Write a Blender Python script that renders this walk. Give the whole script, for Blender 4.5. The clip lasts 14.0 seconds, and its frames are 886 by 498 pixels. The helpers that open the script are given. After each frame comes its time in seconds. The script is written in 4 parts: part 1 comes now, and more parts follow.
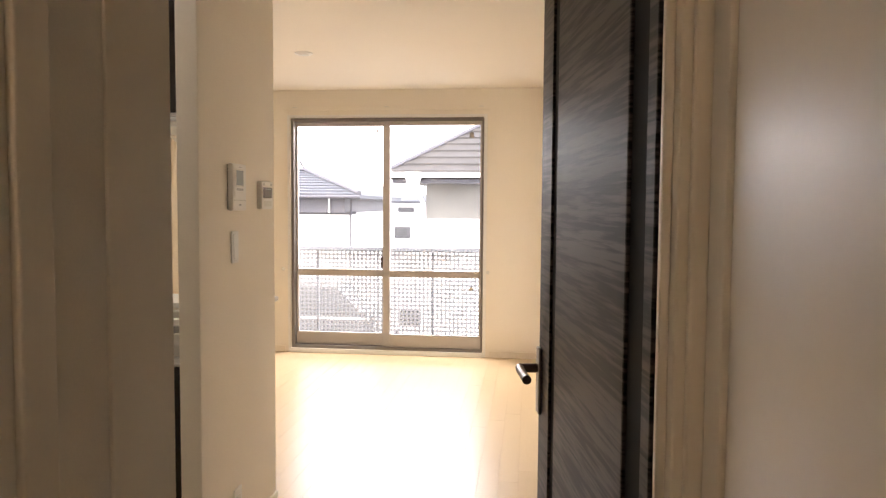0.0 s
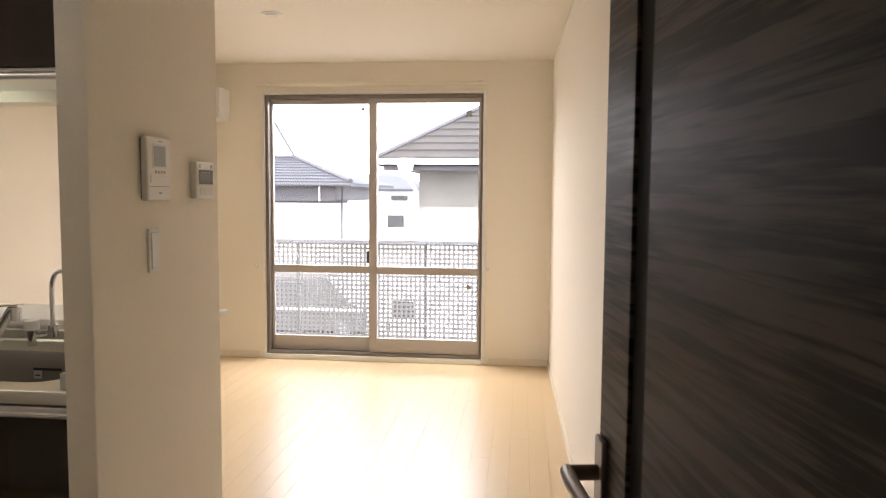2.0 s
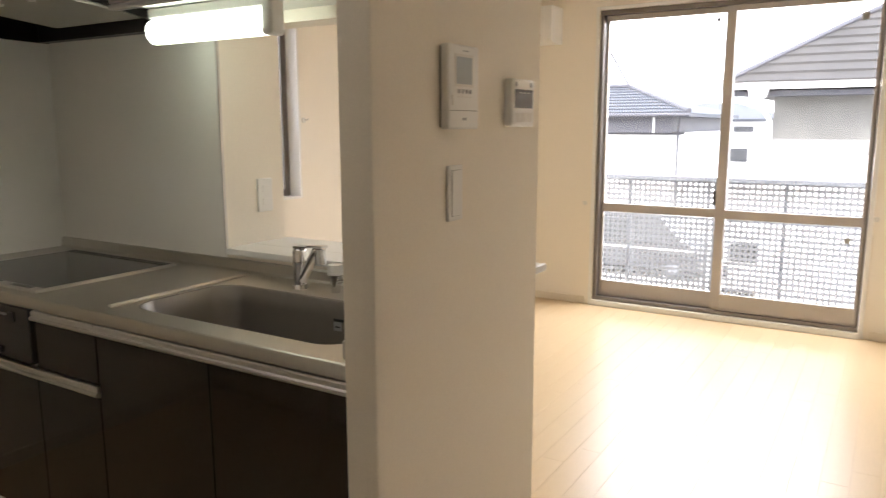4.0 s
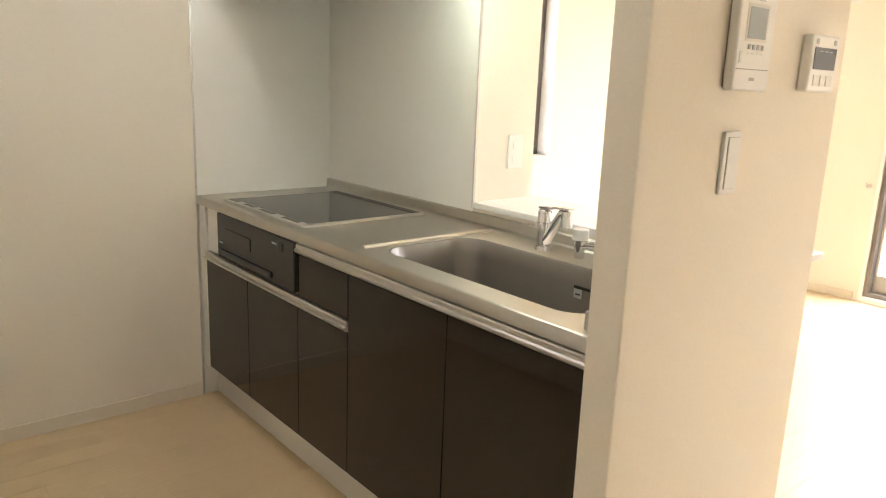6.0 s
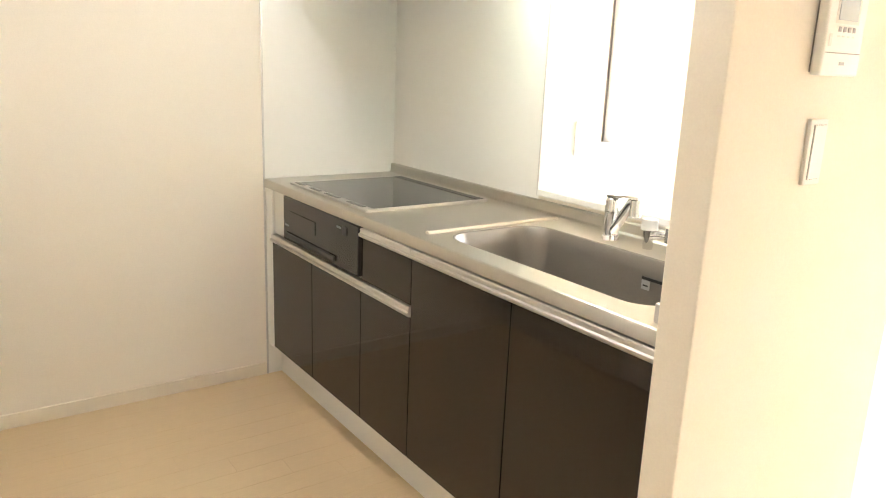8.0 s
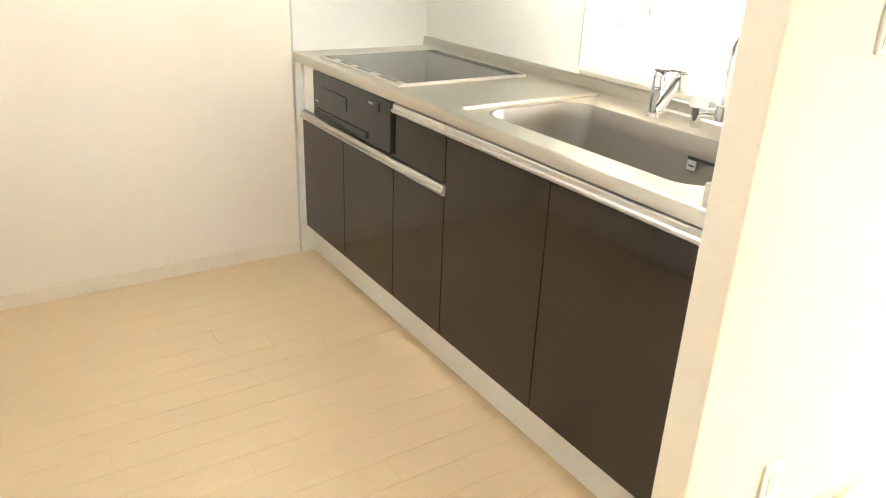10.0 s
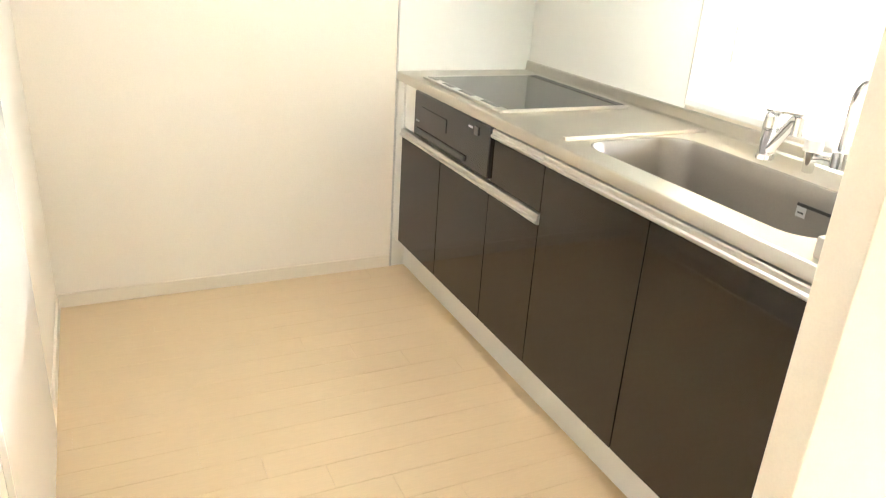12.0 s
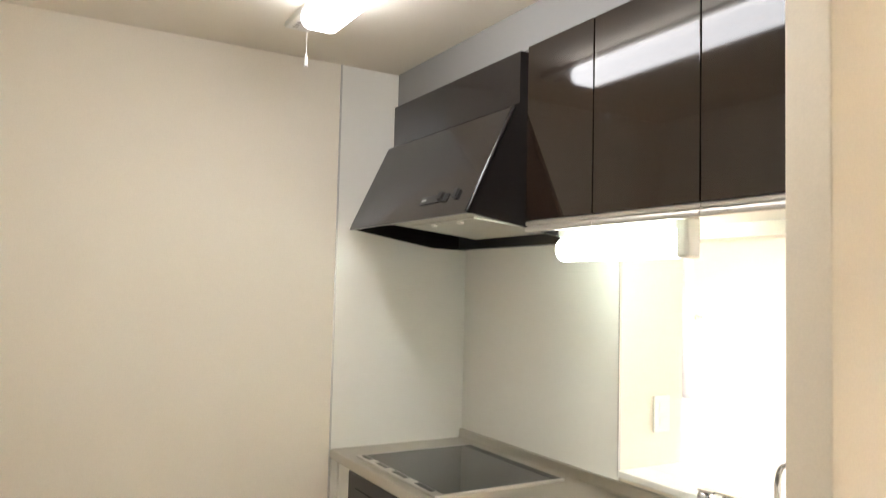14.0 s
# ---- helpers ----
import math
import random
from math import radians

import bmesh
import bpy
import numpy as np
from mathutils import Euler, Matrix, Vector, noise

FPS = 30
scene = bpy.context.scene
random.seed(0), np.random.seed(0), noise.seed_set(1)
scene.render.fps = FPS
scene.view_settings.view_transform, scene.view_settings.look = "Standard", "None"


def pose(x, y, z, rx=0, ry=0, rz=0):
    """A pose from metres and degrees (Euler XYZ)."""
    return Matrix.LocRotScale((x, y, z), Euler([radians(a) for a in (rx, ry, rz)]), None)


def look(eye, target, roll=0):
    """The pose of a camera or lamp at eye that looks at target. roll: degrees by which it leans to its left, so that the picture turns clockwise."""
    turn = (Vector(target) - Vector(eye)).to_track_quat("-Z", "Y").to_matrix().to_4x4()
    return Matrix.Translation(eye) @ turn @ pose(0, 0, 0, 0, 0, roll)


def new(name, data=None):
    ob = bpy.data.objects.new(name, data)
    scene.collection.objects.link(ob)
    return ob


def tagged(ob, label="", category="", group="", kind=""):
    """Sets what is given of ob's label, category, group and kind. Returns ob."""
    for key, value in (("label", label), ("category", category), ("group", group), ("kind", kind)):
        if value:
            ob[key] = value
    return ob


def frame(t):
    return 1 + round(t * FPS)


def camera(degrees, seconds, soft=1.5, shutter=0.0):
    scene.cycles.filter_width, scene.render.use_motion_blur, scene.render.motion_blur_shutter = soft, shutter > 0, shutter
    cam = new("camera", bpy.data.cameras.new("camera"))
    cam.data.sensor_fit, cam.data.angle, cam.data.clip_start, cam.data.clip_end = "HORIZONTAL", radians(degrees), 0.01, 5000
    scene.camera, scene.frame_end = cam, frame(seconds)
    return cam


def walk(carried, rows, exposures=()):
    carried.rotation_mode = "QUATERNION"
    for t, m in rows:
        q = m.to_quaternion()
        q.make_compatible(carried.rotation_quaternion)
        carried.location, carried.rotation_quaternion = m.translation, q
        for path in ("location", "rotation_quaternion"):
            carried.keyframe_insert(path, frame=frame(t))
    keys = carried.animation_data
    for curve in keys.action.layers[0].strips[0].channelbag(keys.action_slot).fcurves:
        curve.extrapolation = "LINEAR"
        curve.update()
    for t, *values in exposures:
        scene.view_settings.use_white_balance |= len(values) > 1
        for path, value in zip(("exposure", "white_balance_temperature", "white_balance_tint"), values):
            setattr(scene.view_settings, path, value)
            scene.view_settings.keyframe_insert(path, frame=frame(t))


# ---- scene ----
cam = camera(62.4, 14.0, soft=1.1, shutter=0.3)
PATH = [
    (0, (0.528, -0.087, 1.365), (0.297, 1.897, 1.247), 0.4),
    (0.5, (0.519, 0.01, 1.369), (0.368, 1.999, 1.229), 0.5),
    (1, (0.549, 0.251, 1.365), (0.322, 2.233, 1.219), 0.3),
    (1.5, (0.532, 0.435, 1.366), (0.28, 2.413, 1.212), 0.4),
    (2, (0.443, 0.651, 1.366), (0.229, 2.634, 1.216), 0.4),
    (2.3, (0.405, 0.748, 1.375), (0.227, 2.735, 1.214), 0.1),
    (2.5, (0.402, 0.815, 1.369), (0.219, 2.8, 1.205), -0.3),
    (2.7, (0.408, 0.905, 1.367), (0.081, 2.871, 1.18), -1.2),
    (3, (0.412, 1.053, 1.375), (-0.173, 2.954, 1.165), -1.3),
    (3.5, (0.339, 1.166, 1.355), (-0.527, 2.944, 1.057), -1.0),
    (4, (0.233, 1.221, 1.35), (-0.798, 2.902, 1.016), -0.1),
    (4.2, (0.214, 1.233, 1.347), (-0.904, 2.853, 0.99), 0.3),
    (6.3, (0.152, 1.259, 1.338), (-1.364, 2.48, 0.879), 2.2),
    (6.5, (0.149, 1.257, 1.342), (-1.382, 2.456, 0.874), 2.2),
    (7, (0.146, 1.253, 1.338), (-1.414, 2.413, 0.869), 2.6),
    (7.5, (0.143, 1.252, 1.337), (-1.428, 2.396, 0.865), 2.6),
    (8, (0.135, 1.256, 1.333), (-1.446, 2.379, 0.845), 2.3),
    (8.5, (0.129, 1.251, 1.32), (-1.411, 2.38, 0.725), 2.2),
    (8.7, (0.125, 1.274, 1.312), (-1.388, 2.398, 0.645), 2.6),
    (10.8, (0.076, 1.256, 1.304), (-1.479, 2.202, 0.474), 2.9),
    (11, (0.078, 1.251, 1.311), (-1.503, 2.154, 0.484), 2.8),
    (11.5, (0.068, 1.242, 1.317), (-1.559, 2.069, 0.501), 3.1),
    (12, (0.07, 1.251, 1.335), (-1.586, 2.069, 0.567), 3.8),
    (12.5, (0.061, 1.26, 1.362), (-1.635, 2.134, 0.761), 4.1),
    (13, (0.058, 1.272, 1.415), (-1.664, 2.236, 1.093), 3.5),
    (13.5, (0.058, 1.261, 1.469), (-1.678, 2.249, 1.372), 2.3),
    (14, (0.062, 1.265, 1.501), (-1.668, 2.263, 1.61), 1.4),
]
EXPOSURES = [(0, 3.5, 6750, 20), (0.5, 3.52, 6700, 20), (1.5, 3.38, 6600, 19), (2.0, 3.22, 6550, 18), (2.5, 3.16, 6520, 18), (3.0, 3.08, 6480, 17), (3.3, 3.12, 6450, 17), (4.2, 3.45, 6300, 15), (6.3, 4.8, 6250, 13), (7.5, 5.3, 6200, 14), (8.5, 5.54, 6050, 13), (11, 5.95, 5850, 11), (12.0, 5.95, 5850, 11), (12.5, 5.85, 5850, 11), (13.2, 5.15, 6000, 12), (14, 4.88, 6050, 13)]
walk(cam, [(t, look(eye, target, roll)) for t, eye, target, roll in PATH], EXPOSURES)


# ---- world and sun: an overcast day ----
world = bpy.data.worlds.new("overcast_sky")
scene.world = world
world.use_nodes = True
wn = world.node_tree.nodes
sky = wn.new("ShaderNodeTexSky")
sky.sky_type = "NISHITA"
sky.sun_disc = False
sky.sun_elevation, sky.sun_rotation = radians(48), radians(200)
sky.dust_density, sky.air_density = 4.0, 1.0
haze = wn.new("ShaderNodeMix")
haze.data_type = "RGBA"
haze.inputs[0].default_value = 0.75
haze.inputs[7].default_value = (7.5, 7.6, 7.9, 1)
world.node_tree.links.new(sky.outputs[0], haze.inputs[6])
world.node_tree.links.new(haze.outputs[2], wn["Background"].inputs[0])
wn["Background"].inputs[1].default_value = 0.15

sun = new("sun", bpy.data.lights.new("sun", "SUN"))
sun.data.energy, sun.data.angle, sun.data.color = 0.5, radians(14), (1.0, 0.95, 0.88)
sun.matrix_world = pose(0, 0, 20, 42, 0, 20)

# area lamp added out of sight above the window, boosting the sky's light
sky_fill = new("sky_boost", bpy.data.lights.new("sky_boost", "AREA"))
sky_fill.data.shape, sky_fill.data.size, sky_fill.data.size_y = "RECTANGLE", 1.72, 0.9
sky_fill.data.energy, sky_fill.data.color = 16.0, (1.0, 0.99, 0.97)
sky_fill.matrix_world = look((-0.76, 7.05, 2.46), (-0.76, 5.6, 0.9))

# ---- materials ----


def material(name, color, rough=0.5, metal=0.0, grain=0.04, scale=40.0, bump=0.0, stain=0.03, stretch=(1, 1, 1), coat=0.0, random_tone=0.0, spec=0.5):
    """Principled surface with fine grain, broad staining and relief, in metres."""
    m = bpy.data.materials.new(name)
    m.use_nodes = True
    nt = m.node_tree
    n, l = nt.nodes, nt.links
    b = n["Principled BSDF"]
    b.inputs["Metallic"].default_value = metal
    b.inputs["Coat Weight"].default_value = coat
    b.inputs["Coat Roughness"].default_value = 0.05
    b.inputs["Specular IOR Level"].default_value = spec
    tc = n.new("ShaderNodeTexCoord")
    mp = n.new("ShaderNodeMapping")
    mp.inputs["Scale"].default_value = stretch
    shift = n.new("ShaderNodeVectorMath")
    shift.inputs[1].default_value = (3.713, 5.371, 1.937)
    l.new(tc.outputs["Object"], shift.inputs[0])
    placed = shift
    if random_tone:
        who, spread, placed = n.new("ShaderNodeObjectInfo"), n.new("ShaderNodeVectorMath"), n.new("ShaderNodeVectorMath")
        spread.operation = "SCALE"
        spread.inputs[0].default_value = (17.3, 31.7, 11.9)
        l.new(who.outputs["Random"], spread.inputs["Scale"])
        l.new(shift.outputs[0], placed.inputs[0])
        l.new(spread.outputs[0], placed.inputs[1])
    l.new(placed.outputs[0], mp.inputs[0])
    fine, broad = n.new("ShaderNodeTexNoise"), n.new("ShaderNodeTexNoise")
    fine.inputs["Scale"].default_value, fine.inputs["Detail"].default_value = scale, 6
    broad.inputs["Scale"].default_value, broad.inputs["Detail"].default_value = 1.7, 3
    l.new(mp.outputs[0], fine.inputs["Vector"])
    l.new(placed.outputs[0], broad.inputs["Vector"])
    add = n.new("ShaderNodeMath")
    add.operation = "MULTIPLY_ADD"
    add.inputs[1].default_value, add.inputs[2].default_value = 2 * grain, 1 - grain
    l.new(fine.outputs[0], add.inputs[0])
    add2 = n.new("ShaderNodeMath")
    add2.operation = "MULTIPLY_ADD"
    add2.inputs[1].default_value, add2.inputs[2].default_value = 2 * stain, -stain
    l.new(broad.outputs[0], add2.inputs[0])
    total = n.new("ShaderNodeMath")
    l.new(add.outputs[0], total.inputs[0])
    l.new(add2.outputs[0], total.inputs[1])
    value = total
    if random_tone:
        info = n.new("ShaderNodeObjectInfo")
        r = n.new("ShaderNodeMath")
        r.operation = "MULTIPLY_ADD"
        r.inputs[1].default_value, r.inputs[2].default_value = 2 * random_tone, -random_tone
        l.new(info.outputs["Random"], r.inputs[0])
        value = n.new("ShaderNodeMath")
        l.new(total.outputs[0], value.inputs[0])
        l.new(r.outputs[0], value.inputs[1])
    mul = n.new("ShaderNodeVectorMath")
    mul.operation = "SCALE"
    mul.inputs[0].default_value = color
    l.new(value.outputs[0], mul.inputs["Scale"])
    l.new(mul.outputs[0], b.inputs["Base Color"])
    rr = n.new("ShaderNodeMath")
    rr.operation = "MULTIPLY_ADD"
    rr.inputs[1].default_value, rr.inputs[2].default_value = rough * 0.3, rough * 0.85
    l.new(broad.outputs[0], rr.inputs[0])
    l.new(rr.outputs[0], b.inputs["Roughness"])
    if bump:
        bp = n.new("ShaderNodeBump")
        bp.inputs["Strength"].default_value, bp.inputs["Distance"].default_value = bump, 0.002
        l.new(fine.outputs[0], bp.inputs["Height"])
        l.new(bp.outputs[0], b.inputs["Normal"])
    return m


def glowing(name, color, strength):
    m = bpy.data.materials.new(name)
    m.use_nodes = True
    b = m.node_tree.nodes["Principled BSDF"]
    b.inputs["Base Color"].default_value = (0.9, 0.9, 0.88, 1)
    b.inputs["Emission Color"].default_value = (*color, 1)
    b.inputs["Emission Strength"].default_value = strength
    return m


def glass(name, tint=(1, 1, 1)):
    m = bpy.data.materials.new(name)
    m.use_nodes = True
    n, l = m.node_tree.nodes, m.node_tree.links
    n.remove(n["Principled BSDF"])
    clear, gloss, mix, fres = n.new("ShaderNodeBsdfTransparent"), n.new("ShaderNodeBsdfGlossy"), n.new("ShaderNodeMixShader"), n.new("ShaderNodeFresnel")
    clear.inputs[0].default_value = (*tint, 1)
    gloss.inputs["Roughness"].default_value = 0.02
    l.new(fres.outputs[0], mix.inputs[0])
    l.new(clear.outputs[0], mix.inputs[1])
    l.new(gloss.outputs[0], mix.inputs[2])
    l.new(mix.outputs[0], n["Material Output"].inputs[0])
    return m


M_WALL = material("cream_wallpaper", (0.86, 0.80, 0.692), 0.85, grain=0.05, scale=220, bump=0.25, stain=0.02)
M_CEIL = material("ceiling_paper", (0.83, 0.775, 0.68), 0.9, grain=0.04, scale=200, bump=0.2, stain=0.02)
# cream trim, its colour also warmed for light bounced into the hallway
M_TRIM = material("cream_trim", (0.81, 0.735, 0.605), 0.45, grain=0.02, scale=90)
M_WHITE = material("white_plastic", (0.82, 0.81, 0.77), 0.35, grain=0.01, scale=60, stain=0.02)
M_OFFWHITE = material("offwhite_plastic", (0.72, 0.70, 0.64), 0.4, grain=0.01, stain=0.02)
# cream leaf, its colour also warmed for bounced hallway light
M_LEAF = material("satin_cream_door", (0.80, 0.735, 0.62), 0.36, grain=0.02, scale=60)
M_PANEL = material("glossy_kitchen_panel", (0.86, 0.845, 0.79), 0.18, grain=0.01, scale=30, stain=0.015)
M_FLOOR = material("maple_floor", (0.66, 0.505, 0.305), 0.315, grain=0.06, scale=26, bump=0.04, stain=0.03, stretch=(9, 0.7, 1), random_tone=0.004)
M_UNDER = material("floor_joint", (0.63, 0.48, 0.29), 0.5, grain=0.05)
M_DARKCAB = material("dark_brown_gloss", (0.019, 0.0118, 0.0078), 0.06, grain=0.02, scale=60, stain=0.02)
M_CARCASS = material("white_carcass", (0.78, 0.77, 0.72), 0.4, grain=0.01)
# the white filler board's shade below the ceiling is put into this grey
M_FILLER = material("shade_toned_filler", (0.24, 0.235, 0.23), 0.45, grain=0.01)
M_ALU = material("brushed_aluminium", (0.62, 0.60, 0.57), 0.33, 0.9, grain=0.05, scale=60, stretch=(0.3, 6, 6))
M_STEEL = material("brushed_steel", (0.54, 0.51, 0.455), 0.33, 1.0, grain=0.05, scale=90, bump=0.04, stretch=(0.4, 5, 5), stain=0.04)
# bowl colour is half as bright as the worktop steel
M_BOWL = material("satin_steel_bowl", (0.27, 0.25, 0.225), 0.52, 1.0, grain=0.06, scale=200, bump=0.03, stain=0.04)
M_CHROME = material("chrome", (0.78, 0.78, 0.78), 0.05, 1.0, grain=0.0, stain=0.02)
M_BLACKGLASS = material("hob_glass", (0.022, 0.022, 0.022), 0.05, grain=0.02, stain=0.02)
M_BLACK = material("black_plastic", (0.018, 0.017, 0.017), 0.35, grain=0.05)
M_GROOVE = material("matt_black_strip", (0.007, 0.0065, 0.0065), 0.75, grain=0.04, spec=0.2)
M_GRILL = material("dark_grill_front", (0.025, 0.023, 0.023), 0.2, grain=0.05)
M_HOOD = material("dark_hood_enamel", (0.020, 0.017, 0.0165), 0.13, grain=0.05, scale=120, stain=0.04)
M_FILTER = material("hood_filter_metal", (0.55, 0.53, 0.48), 0.4, 0.8, grain=0.05)
# frame and sash colours are lightened to hold some of the window's glare
M_BRONZE = material("bronze_window_frame", (0.20, 0.18, 0.165), 0.4, 0.5, grain=0.05, scale=80)
M_SASH = material("grey_bronze_sash", (0.46, 0.43, 0.40), 0.5, 0.0, grain=0.04, scale=80)
M_HANDLE = material("dark_bronze_handle", (0.16, 0.13, 0.11), 0.34, 0.85, grain=0.05)
M_SCREEN = material("lcd_screen", (0.42, 0.46, 0.48), 0.2, grain=0.02)
M_DARKSCREEN = material("dark_lcd", (0.06, 0.06, 0.07), 0.2, grain=0.02)
M_MARK = material("grey_print", (0.42, 0.42, 0.42), 0.5, grain=0.0)
M_RUBBER = material("grey_gasket", (0.30, 0.29, 0.26), 0.6, grain=0.02)
M_BALCONY = material("balcony_panel", (0.185, 0.19, 0.20), 0.5, grain=0.03)
M_BALCRAIL = material("balcony_rail_metal", (0.17, 0.18, 0.20), 0.5, 0.0, grain=0.03)
M_CONCRETE = material("balcony_concrete", (0.30, 0.29, 0.28), 0.85, grain=0.12, scale=30, bump=0.3, stain=0.08)
M_GROUND = material("pale_concrete_ground", (0.42, 0.41, 0.39), 0.9, grain=0.2, scale=12, bump=0.3, stain=0.1)
M_ROOF_L = material("blue_grey_slate", (0.040, 0.044, 0.054), 0.7, grain=0.2, scale=5, stain=0.15, random_tone=0.02, spec=0.2)
M_ROOF_R = material("brown_grey_slate", (0.040, 0.038, 0.037), 0.75, grain=0.35, scale=3, stain=0.3, random_tone=0.03, spec=0.2)
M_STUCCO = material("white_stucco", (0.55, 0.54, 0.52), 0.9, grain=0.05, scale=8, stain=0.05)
# dark and middle tones of a fade painted down the near house's wall
M_FADE_DARK = material("fade_dark_stucco", (0.115, 0.112, 0.104), 0.9, grain=0.35, scale=2.2, stain=0.5, stretch=(1, 1, 0.4))
M_FADE_MID = material("fade_mid_stucco", (0.20, 0.197, 0.19), 0.9, grain=0.3, scale=2.2, stain=0.4)
M_EAVE = material("dark_eave_boards", (0.05, 0.05, 0.06), 0.7, grain=0.08, scale=6)
M_FASCIA = material("white_fascia", (0.5, 0.5, 0.49), 0.5, grain=0.03, scale=4)
M_FARGLASS = material("far_window_glass", (0.045, 0.047, 0.05), 0.3, grain=0.02, spec=0.2)
M_DARKMATT = material("dark_matt_grey", (0.06, 0.06, 0.065), 0.7, grain=0.02)
M_CARPAINT = material("dark_grey_car_paint", (0.035, 0.036, 0.04), 0.2, grain=0.02, scale=20)
M_GLASS = glass("window_glass", (0.96, 0.97, 0.96))
# amber tint added to warm the light let into the hallway
M_AMBERGLASS = glass("hall_fill_glass", (1.0, 0.86, 0.70))
M_TUBE = glowing("fluorescent_diffuser", (0.90, 1.0, 0.80), 0.5)
M_CEILTUBE = glowing("ceiling_lamp_diffuser", (1.0, 0.97, 0.92), 0.52)


def wood(name, dark, light, scale, stretch):
    """Straight zebra grain running along the short axis of the stretch."""
    m = bpy.data.materials.new(name)
    m.use_nodes = True
    n, l = m.node_tree.nodes, m.node_tree.links
    b = n["Principled BSDF"]
    tc, mp = n.new("ShaderNodeTexCoord"), n.new("ShaderNodeMapping")
    mp.inputs["Scale"].default_value = stretch
    l.new(tc.outputs["Object"], mp.inputs[0])
    noise_a, noise_b = n.new("ShaderNodeTexNoise"), n.new("ShaderNodeTexNoise")
    noise_a.inputs["Scale"].default_value, noise_a.inputs["Detail"].default_value = scale, 5
    noise_b.inputs["Scale"].default_value, noise_b.inputs["Detail"].default_value = scale * 4.2, 4
    for k in (noise_a, noise_b):
        l.new(mp.outputs[0], k.inputs["Vector"])
    mix = n.new("ShaderNodeMath")
    mix.operation = "MULTIPLY_ADD"
    mix.inputs[1].default_value = 0.55
    half = n.new("ShaderNodeMath")
    half.operation = "MULTIPLY"
    half.inputs[1].default_value = 0.5
    l.new(noise_a.outputs[0], half.inputs[0])
    l.new(noise_b.outputs[0], mix.inputs[0])
    l.new(half.outputs[0], mix.inputs[2])
    ramp = n.new("ShaderNodeValToRGB")
    ramp.color_ramp.elements[0].position, ramp.color_ramp.elements[0].color = 0.475, (*dark, 1)
    ramp.color_ramp.elements[1].position, ramp.color_ramp.elements[1].color = 0.585, (*light, 1)
    l.new(mix.outputs[0], ramp.inputs[0])
    l.new(ramp.outputs[0], b.inputs["Base Color"])
    b.inputs["Roughness"].default_value = 0.45
    b.inputs["Specular IOR Level"].default_value = 0.13
    bp = n.new("ShaderNodeBump")
    bp.inputs["Strength"].default_value, bp.inputs["Distance"].default_value = 0.3, 0.002
    l.new(mix.outputs[0], bp.inputs["Height"])
    l.new(bp.outputs[0], b.inputs["Normal"])
    return m


M_DOOR = wood("dark_walnut_laminate", (0.0095, 0.0077, 0.0074), (0.062, 0.0495, 0.0455), 5, (0.28, 0.28, 6))

# ---- building helpers ----


def box(bm, x0, x1, y0, y1, z0, z1, bevel=0.0, seg=2):
    made = bmesh.ops.create_cube(bm, size=1.0, matrix=Matrix.LocRotScale(((x0 + x1) / 2, (y0 + y1) / 2, (z0 + z1) / 2), None, (x1 - x0, y1 - y0, z1 - z0)))
    if bevel:
        edges = list({e for v in made["verts"] for e in v.link_edges})
        bmesh.ops.bevel(bm, geom=edges, offset=bevel, segments=seg, profile=0.5, affect="EDGES")
        bm.normal_update()
        for f in bm.faces:
            if max(abs(c) for c in f.normal) > 0.9999:
                f.material_index = 1
    return bm


def cyl(bm, p0, p1, r0, r1=None, seg=20):
    p0, p1 = Vector(p0), Vector(p1)
    d = p1 - p0
    m = Matrix.Translation((p0 + p1) / 2) @ d.to_track_quat("Z", "Y").to_matrix().to_4x4()
    bmesh.ops.create_cone(bm, cap_ends=True, segments=seg, radius1=r0, radius2=r0 if r1 is None else r1, depth=d.length, matrix=m)
    return bm


def tube(bm, pts, r, seg=12):
    """A round bar swept along points."""
    pts = [Vector(p) for p in pts]
    rings = []
    for i, p in enumerate(pts):
        d = (pts[min(i + 1, len(pts) - 1)] - pts[max(i - 1, 0)]).normalized()
        q = d.to_track_quat("Z", "X")
        rings.append([bm.verts.new(p + q @ Vector((r * math.cos(a), r * math.sin(a), 0))) for a in [2 * math.pi * k / seg for k in range(seg)]])
    for a, b in zip(rings, rings[1:]):
        for k in range(seg):
            bm.faces.new((a[k], a[(k + 1) % seg], b[(k + 1) % seg], b[k]))
    bm.faces.new(rings[0][::-1])
    bm.faces.new(rings[-1])
    return bm


def prism(bm, outline, axis, lo, hi):
    """Extrudes a polygon; outline in the two axes other than axis, in x, y, z order."""
    def at(p, v):
        c = list(p)
        c.insert(axis, v)
        return bm.verts.new(c)
    a, b = [at(p, lo) for p in outline], [at(p, hi) for p in outline]
    n = len(a)
    bm.faces.new(a[::-1])
    bm.faces.new(b)
    for k in range(n):
        bm.faces.new((a[k], a[(k + 1) % n], b[(k + 1) % n], b[k]))
    bmesh.ops.recalc_face_normals(bm, faces=bm.faces)
    return bm


def mesh_of(name, bm, mat, smooth=True):
    me = bpy.data.meshes.new(name)
    bmesh.ops.recalc_face_normals(bm, faces=bm.faces)
    for f in bm.faces:
        f.smooth = smooth and f.material_index == 0
        f.material_index = 0
    for e in bm.edges:
        e.smooth = len(e.link_faces) == 2 and e.calc_face_angle(3.0) < radians(35)
    bm.to_mesh(me)
    bm.free()
    me.materials.append(mat)
    return me


